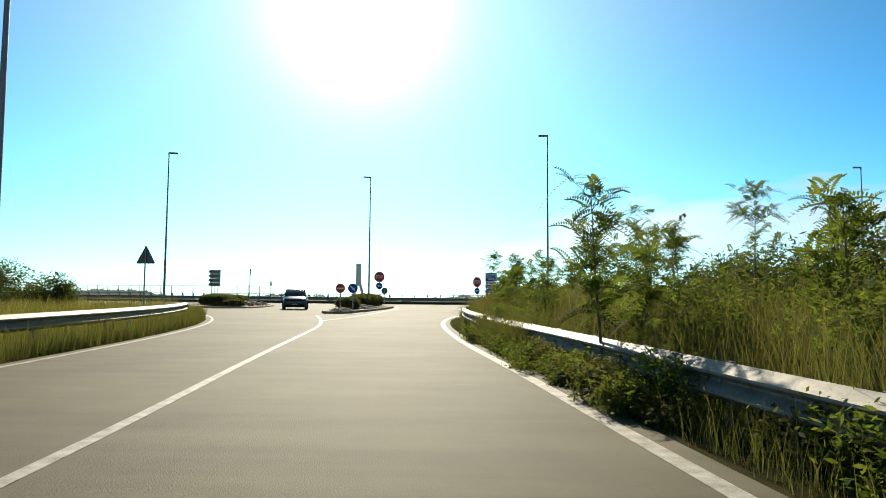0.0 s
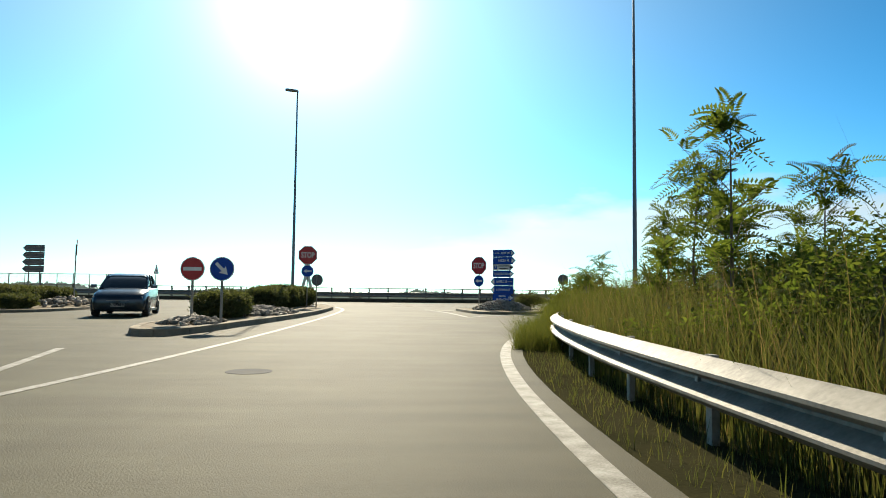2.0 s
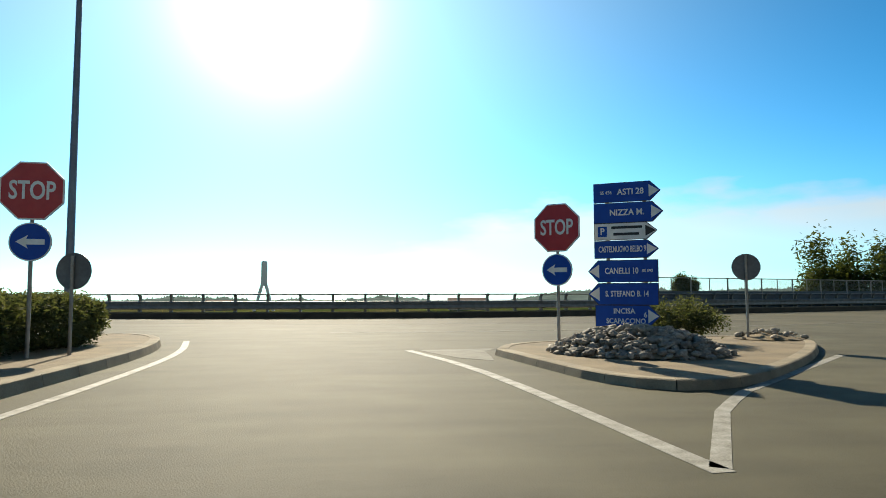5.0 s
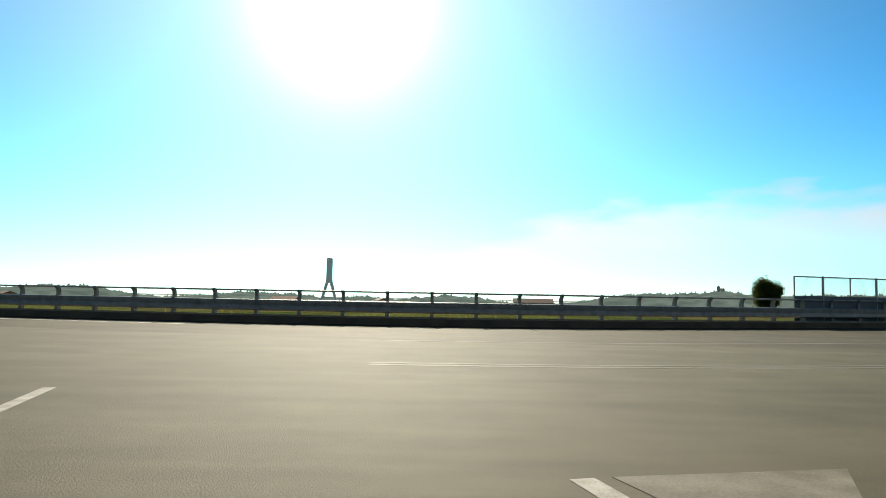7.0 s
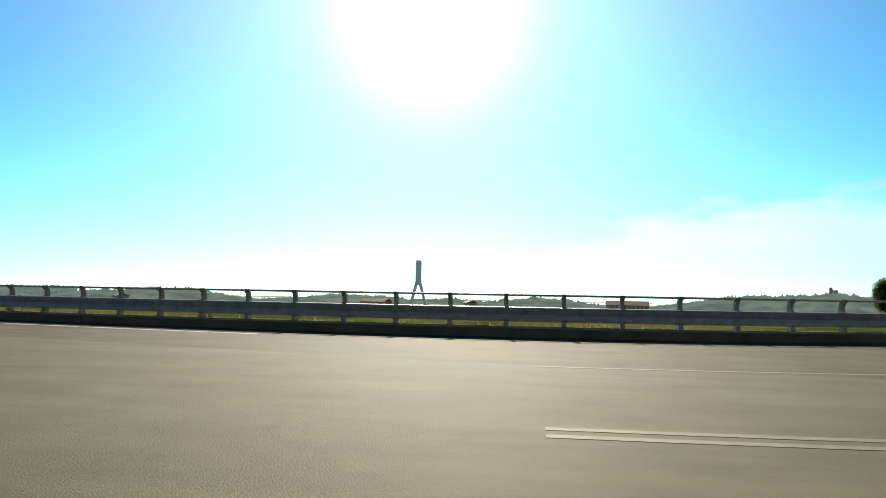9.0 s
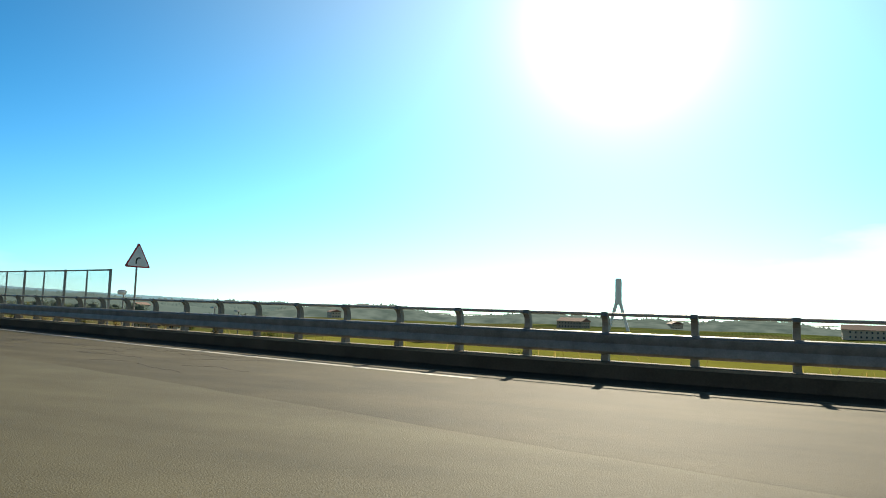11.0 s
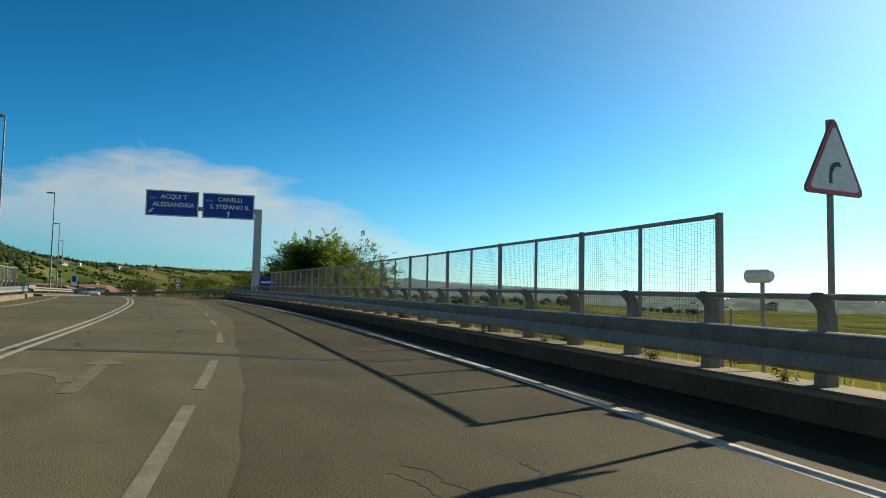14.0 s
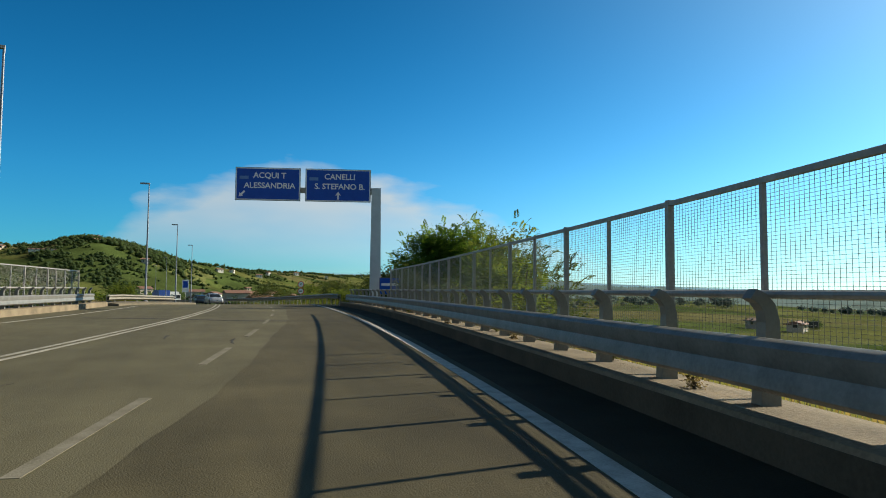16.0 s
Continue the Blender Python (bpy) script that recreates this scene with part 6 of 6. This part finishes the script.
for x, y, top in ((-48.6, 58.6, .55), (-47.0, 60.0, .3)):
    small_lamp = thing("street_lamp", pose(x, y, VALLEY, 0, 0, 150), "street lamp standing low in the valley", "street lamp", "valley lamps")
    part("column", Build().tube([(0, 0, -.3), (0, 0, top - VALLEY)], [.09, .05], 8), POLE, small_lamp, "", True)
    part("lamp_head", Build().box((.45, 0, top - VALLEY + .02), (1.2, .3, .12), taper=.7), STEEL, small_lamp)

# ---- cars ----
CARPAINT = shade("grey-blue car paint", (.055, .075, .095), .22, .5, bump=0)
SILVER = shade("silver car paint", (.42, .43, .44), .28, .5, bump=0)
GLASS = shade("dark car glass", (.02, .025, .03), .06, bump=0)
RUBBER = shade("tyre rubber", (.02, .02, .02), .8, bump=.1)
LAMPGLASS = shade("clear lamp glass", (.6, .62, .65), .15, bump=0)


def car(m, paint, label, tall=1.0):
    """A five-door hatchback: nose towards -y."""
    ob = thing("car", m, label, "car", "cars")
    belt, top = .98 * tall, 1.5 * tall
    # along the car: place, sill, shoulder height, half-width, crown
    st = [(-2.16, .40, .60, .60, .0), (-2.12, .26, .70, .74, .01), (-2.0, .2, .78, .84, .02), (-1.6, .18, .88, .89, .045), (-1.1, .18, .95, .91, .06), (-.85, .18, belt, .915, .03), (0, .18, belt + .01, .92, .0),
          (.9, .18, belt + .03, .92, .0), (1.55, .19, belt + .05, .9, .0), (1.95, .24, belt + .03, .84, .02), (2.1, .36, belt - .12, .76, .02), (2.14, .46, .7, .7, .0)]
    rings = []
    for y, z0, z1, w, crown in st:
        half = [(w * .86, z0), (w * .97, z0 + .08), (w, z0 + (z1 - z0) * .45), (w * .985, z0 + (z1 - z0) * .7), (w * .95, z1 - .05), (w * .86, z1 + crown * .3), (w * .5, z1 + crown)]
        rings.append([(-x, y, z) for x, z in half] + [(x, y, z) for x, z in half[::-1]])
    part("body", Build().loft(rings), paint, ob, "", True)
    cab = [(-.98, belt - .02, .76), (-.55, belt + (top - belt) * .55, .74), (-.1, top - .07, .71), (.4, top, .70), (1.1, top - .03, .69), (1.6, top - .16, .67), (1.9, belt + .2, .68), (2.04, belt - .02, .7)]
    part("greenhouse", Build().loft([[(-w - .1 * (top - z), y, belt - .04), (-w - .06 * (top - z), y, belt + (z - belt) * .6), (-w * .93, y, z - .035), (-w * .6, y, z), (w * .6, y, z), (w * .93, y, z - .035), (w + .06 * (top - z), y, belt + (z - belt) * .6), (w + .1 * (top - z), y, belt - .04)] for y, z, w in cab]), GLASS, ob, "dark windows reflecting the sky", True)
    part("roof", Build().loft([[(-w, y, z - .05), (-w * .8, y, z + .005), (w * .8, y, z + .005), (w, y, z - .05), (w * .9, y, z - .07), (-w * .9, y, z - .07)] for y, z, w in ((-.16, top - .075, .68), (.1, top - .02, .69), (.5, top + .008, .69), (1.1, top - .02, .68), (1.66, top - .16, .66))]), paint, ob, "", True)
    for sx in (-1, 1):
        for y in (-1.32, 1.3):
            part("wheel_arch", Build().loft([[(sx * x, y + .40 * math.cos(a), max(.19, .34 + .40 * math.sin(a))) for a in np.linspace(0, 2 * math.pi, 19)[:-1]] for x in (.80, .926)]), DARK, ob, "black wheel arch", True)
            w = part("wheel", Build().loft([[(sx * x, y + r * math.cos(a), .33 + r * math.sin(a)) for a in np.linspace(0, 2 * math.pi, 25)[:-1]] for x, r in ((.72, .29), (.74, .325), (.90, .325), (.935, .30))]), RUBBER, ob, "black tyre", True)
            rim = Build().loft([[(sx * x, y + r * math.cos(a), .33 + r * math.sin(a)) for a in np.linspace(0, 2 * math.pi, 21)[:-1]] for x, r in ((.91, .225), (.942, .215), (.93, .19))])
            for k in range(5):
                c, q = math.cos(k * 1.2566 + .3), math.sin(k * 1.2566 + .3)
                rim.tube([(sx * .936, y + .03 * c, .33 + .03 * q), (sx * .94, y + .2 * c, .33 + .2 * q)], [.04, .025], 5)
            part("rim", rim, STEEL, w, "silver spoked rim", True)
        part("headlight", Build().loft([[(sx * .52, -2.14, .63), (sx * .8, -2.02, .66), (sx * .8, -2.02, .74), (sx * .52, -2.12, .70)], [(sx * .52, -2.0, .63), (sx * .8, -1.85, .66), (sx * .8, -1.85, .745), (sx * .52, -2.0, .705)]]), LAMPGLASS, ob, "slim clear headlight")
        part("wing_mirror", Build().loft([[(sx * (.93 + x), -.78 + dy, belt + .06 + dz) for dy, dz in ((-.07, -.05), (.05, -.06), (.05, .07), (-.05, .06))] for x in (0, .1, .19)]), paint, ob, "", True)
        for y0, x0, y1, x1, z1, r in ((-.98, .79, -.14, .665, top - .07, .036), (.28, .80, .30, .672, top - .03, .032), (1.22, .795, 1.12, .665, top - .05, .034), (1.98, .75, 1.62, .645, top - .18, .06)):
            part("pillar", Build().tube([(sx * x0, y0, belt - .02), (sx * (x0 + x1) / 2 * 1.012, (y0 + y1) / 2, (belt + z1) / 2), (sx * x1, y1, z1)], r, 6), paint, ob, "", True)
        part("sill_trim", Build().box((sx * .9, 0, .235), (.05, 1.75, .09)), DARK, ob, "black sill strip")
        part("fog_lamp", Build().box((sx * .58, -2.1, .4), (.2, .06, .07)), LAMPGLASS, ob)
    part("lower_bumper", Build().loft([[(x, -2.13 + .14 * (x / .75) ** 2, z) for z in (.24, .34)] + [(x, -2.0, z) for z in (.34, .24)] for x in np.linspace(-.75, .75, 7)]), DARK, ob, "black lower air intake")
    grille = part("grille", Build().loft([[(x, -2.165 + .1 * (x / .5) ** 2, z) for z in (.5, .62)] + [(x, -2.05, z) for z in (.62, .5)] for x in np.linspace(-.48, .48, 5)]), DARK, ob, "black front grille")
    part("grille_bar", Build().box((0, -2.172, .575), (.7, .012, .018)), STEEL, grille)
    part("plate_bar", Build().box((0, -2.15, .43), (.46, .02, .1)), WHITE, ob)
    return ob


car(pose(-10.75, -6.0, 0, 0, 0, 14), CARPAINT, "dark grey-blue hatchback car coming off the main road", 1.04)

car(pose(-146, 24.0, drop(-146), 0, 0, -78), CARPAINT, "distant dark car on the road past the bend")
car(pose(-131, 26.0, drop(-131), 0, 0, 102), SILVER, "distant pale car on the road past the bend")



def truck(m, colour, label):
    ob = thing("truck", m, label, "truck", "distant traffic")
    part("cab", Build().box((0, -2.6, 1.5), (2.2, 1.7, 2.2), taper=.9), colour, ob)
    part("windscreen", Build().box((0, -3.42, 1.95), (1.8, .08, .8)), GLASS, ob)
    part("box_body", Build().box((0, .7, 1.9), (2.35, 4.6, 2.6)), colour, ob)
    for x in (-.95, .95):
        for y in (-2.5, 1.8):
            part("wheel", Build().tube([(x - .14, y, .45), (x + .14, y, .45)], .45, 14), RUBBER, ob, "", True)
    return ob


truck(pose(-196, 15.4, drop(-196), 0, 0, -72), shade("blue truck paint", (.03, .09, .35), .4, bump=0), "distant blue box truck on the village road")
truck(pose(-215, 17, drop(-215), 0, 0, 110), shade("white van paint", (.7, .7, .68), .4, bump=0), "distant white box van on the village road")

# ---- distance: pylon and houses ----
def pylon():
    ob = thing("bridge_pylon", pose(-82, 492, -8), "pale concrete bridge pylon shaped like an upturned Y", "pylon")
    m = shade("pale concrete", (.8, .8, .78), .9, other=(.72, .72, .7), scale=.2, fine=2, bump=0)
    part("shaft", Build().loft([[(sx * w, sy * 1.4, z) for sx, sy in ((-1, -1), (1, -1), (1, 1), (-1, 1))] for z, w in ((15.5, 2.5), (19, 2.1), (33, 2.0), (34, 1.6))]), m, ob)
    for k in (-1, 1):
        part("leg", Build().loft([[(k * x + sx * w, sy * 1.3, z) for sx, sy in ((-1, -1), (1, -1), (1, 1), (-1, 1))] for z, x, w in ((-3, 7.0, .95), (6, 4.3, .95), (16.5, 1.4, 1.1))]), m, ob)
    part("crossbeam", Build().box((0, 0, 5.0), (9.0, 1.6, 1.0)), m, ob)


pylon()
WALL = shade("rendered wall", (.42, .36, .28), .9, other=(.33, .28, .22), scale=.5, fine=6, rand=.3)
TILE = shade("clay roof tiles", (.21, .10, .065), .85, other=(.14, .075, .055), scale=.8, fine=8, rand=.2)
PANE = shade("dark window", (.03, .035, .045), .2, bump=0)


def house(x, y, w, d, h, turn, label="rendered house with a clay tile roof", z=None, wall=None):
    z = float(land(np.array([x]), np.array([y]))[0]) if z is None else z
    ob = thing("house", pose(x, y, z, 0, 0, turn), label, "house", "houses")
    part("wall", Build().box((0, 0, h / 2 - .5), (w, d, h + 1)), wall or WALL, ob)
    part("roof", Build().prism([(-w / 2 - .5, h), (w / 2 + .5, h), (w / 2 + .5, h + .2), (0, h + w * .24), (-w / 2 - .5, h + .2)], -d / 2 - .5, d / 2 + .5, "y"), TILE, ob)
    for side in (-1, 1):
        for k in range(max(2, int(d / 3.2))):
            for f in range(max(1, int(h / 3))):
                part("window", Build().box((side * (w / 2), -d / 2 + 1.7 + k * 3.0, 1.6 + f * 3), (.08, 1.0, 1.3)), PANE, ob)
        for k in range(max(2, int(w / 3.2))):
            for f in range(max(1, int(h / 3))):
                part("window", Build().box((-w / 2 + 1.7 + k * 3.0, side * (d / 2), 1.6 + f * 3), (1.0, .08, 1.3)), PANE, ob)
    return ob


PLASTER = shade("white plaster", (.72, .68, .6), .9, other=(.6, .56, .48), scale=.5, fine=6, rand=.15)
for x, y, w, d, h, turn, pale in ((-640, -62, 12, 15, 6.5, 20, 1), (-622, -58, 7, 9, 4, 40, 1), (-587, -128, 9, 16, 6, 10, 1), (-600, -118, 8, 10, 5, 60, 0), (-586, -88, 5, 34, 2.6, 8, 1), (-420, -6, 10, 11, 7, 30, 0), (-611, -21, 9, 12, 6, 5, 0),
                                  (-760, 38, 9, 14, 6, 30, 1), (-800, 52, 10, 9, 6, 70, 1), (-845, 84, 9, 14, 5.5, 15, 1), (-890, 98, 12, 10, 6, 50, 1), (-960, 142, 10, 12, 6, 20, 1), (-1000, 190, 9, 14, 6, 80, 1), (-680, 62, 9, 10, 5, 35, 0),
                                  (-300, 36, 9, 14, 6.5, 12, 0), (-318, 28, 8, 10, 6, 70, 1), (-262, 42, 8, 11, 5.5, 20, 0), (-345, 44, 11, 9, 6, 40, 1), (-372, 20, 9, 14, 6, 5, 0), (-282, 22, 7, 9, 5, 80, 0), (-398, 58, 10, 12, 6, 30, 1), (-330, 62, 9, 12, 5, 55, 0)):
    k = .5 if x < -450 else .6
    house(x, y, w * k, d * k, h * k * (1 if x < -450 else 1.5), turn, "white villa with a clay tile roof" if pale else "ochre rendered house with a clay tile roof", wall=PLASTER if pale else WALL)
for az, dist, w, d, h, turn in ((46.0, 186, 3.2, 4.5, 1.5, 30), (48.2, 196, 3, 5, 1.6, 70)):
    a = radians(az)
    house(-6 - math.sin(a) * dist, 13 + math.cos(a) * dist, w, d, h, turn, "small red-roofed house down in the valley", wall=WALL)
for az, dist, w, d, h, turn in ((26, 900, 12, 18, 6, 20), (13.0, 620, 14, 26, 6, 70), (5.0, 760, 12, 20, 6, 20), (33, 700, 10, 16, 6, 50), (-8, 520, 14, 30, 6, 85), (48, 800, 12, 18, 6, 10)):
    a = radians(az)
    house(-math.sin(a) * dist, math.cos(a) * dist, w, d, h, turn)
a = radians(-23.0)
church = thing("church", pose(-math.sin(a) * 862, math.cos(a) * 862, 8.3, 0, 0, 30) @ Matrix.Diagonal((.5, .5, .5, 1)), "small hilltop church with a square tower", "church")
part("nave", Build().box((0, 0, 2), (16, 9, 12)), WALL, church)
part("tower", Build().loft([[(-9 + sx * w, sy * w, z) for sx, sy in ((-1, -1), (1, -1), (1, 1), (-1, 1))] for z, w in ((-4, 2.6), (14, 2.5), (17, .3))]), WALL, church)
part("roof", Build().prism([(-5, 8), (5, 8), (0, 11)], -8, 8, "y"), TILE, church)
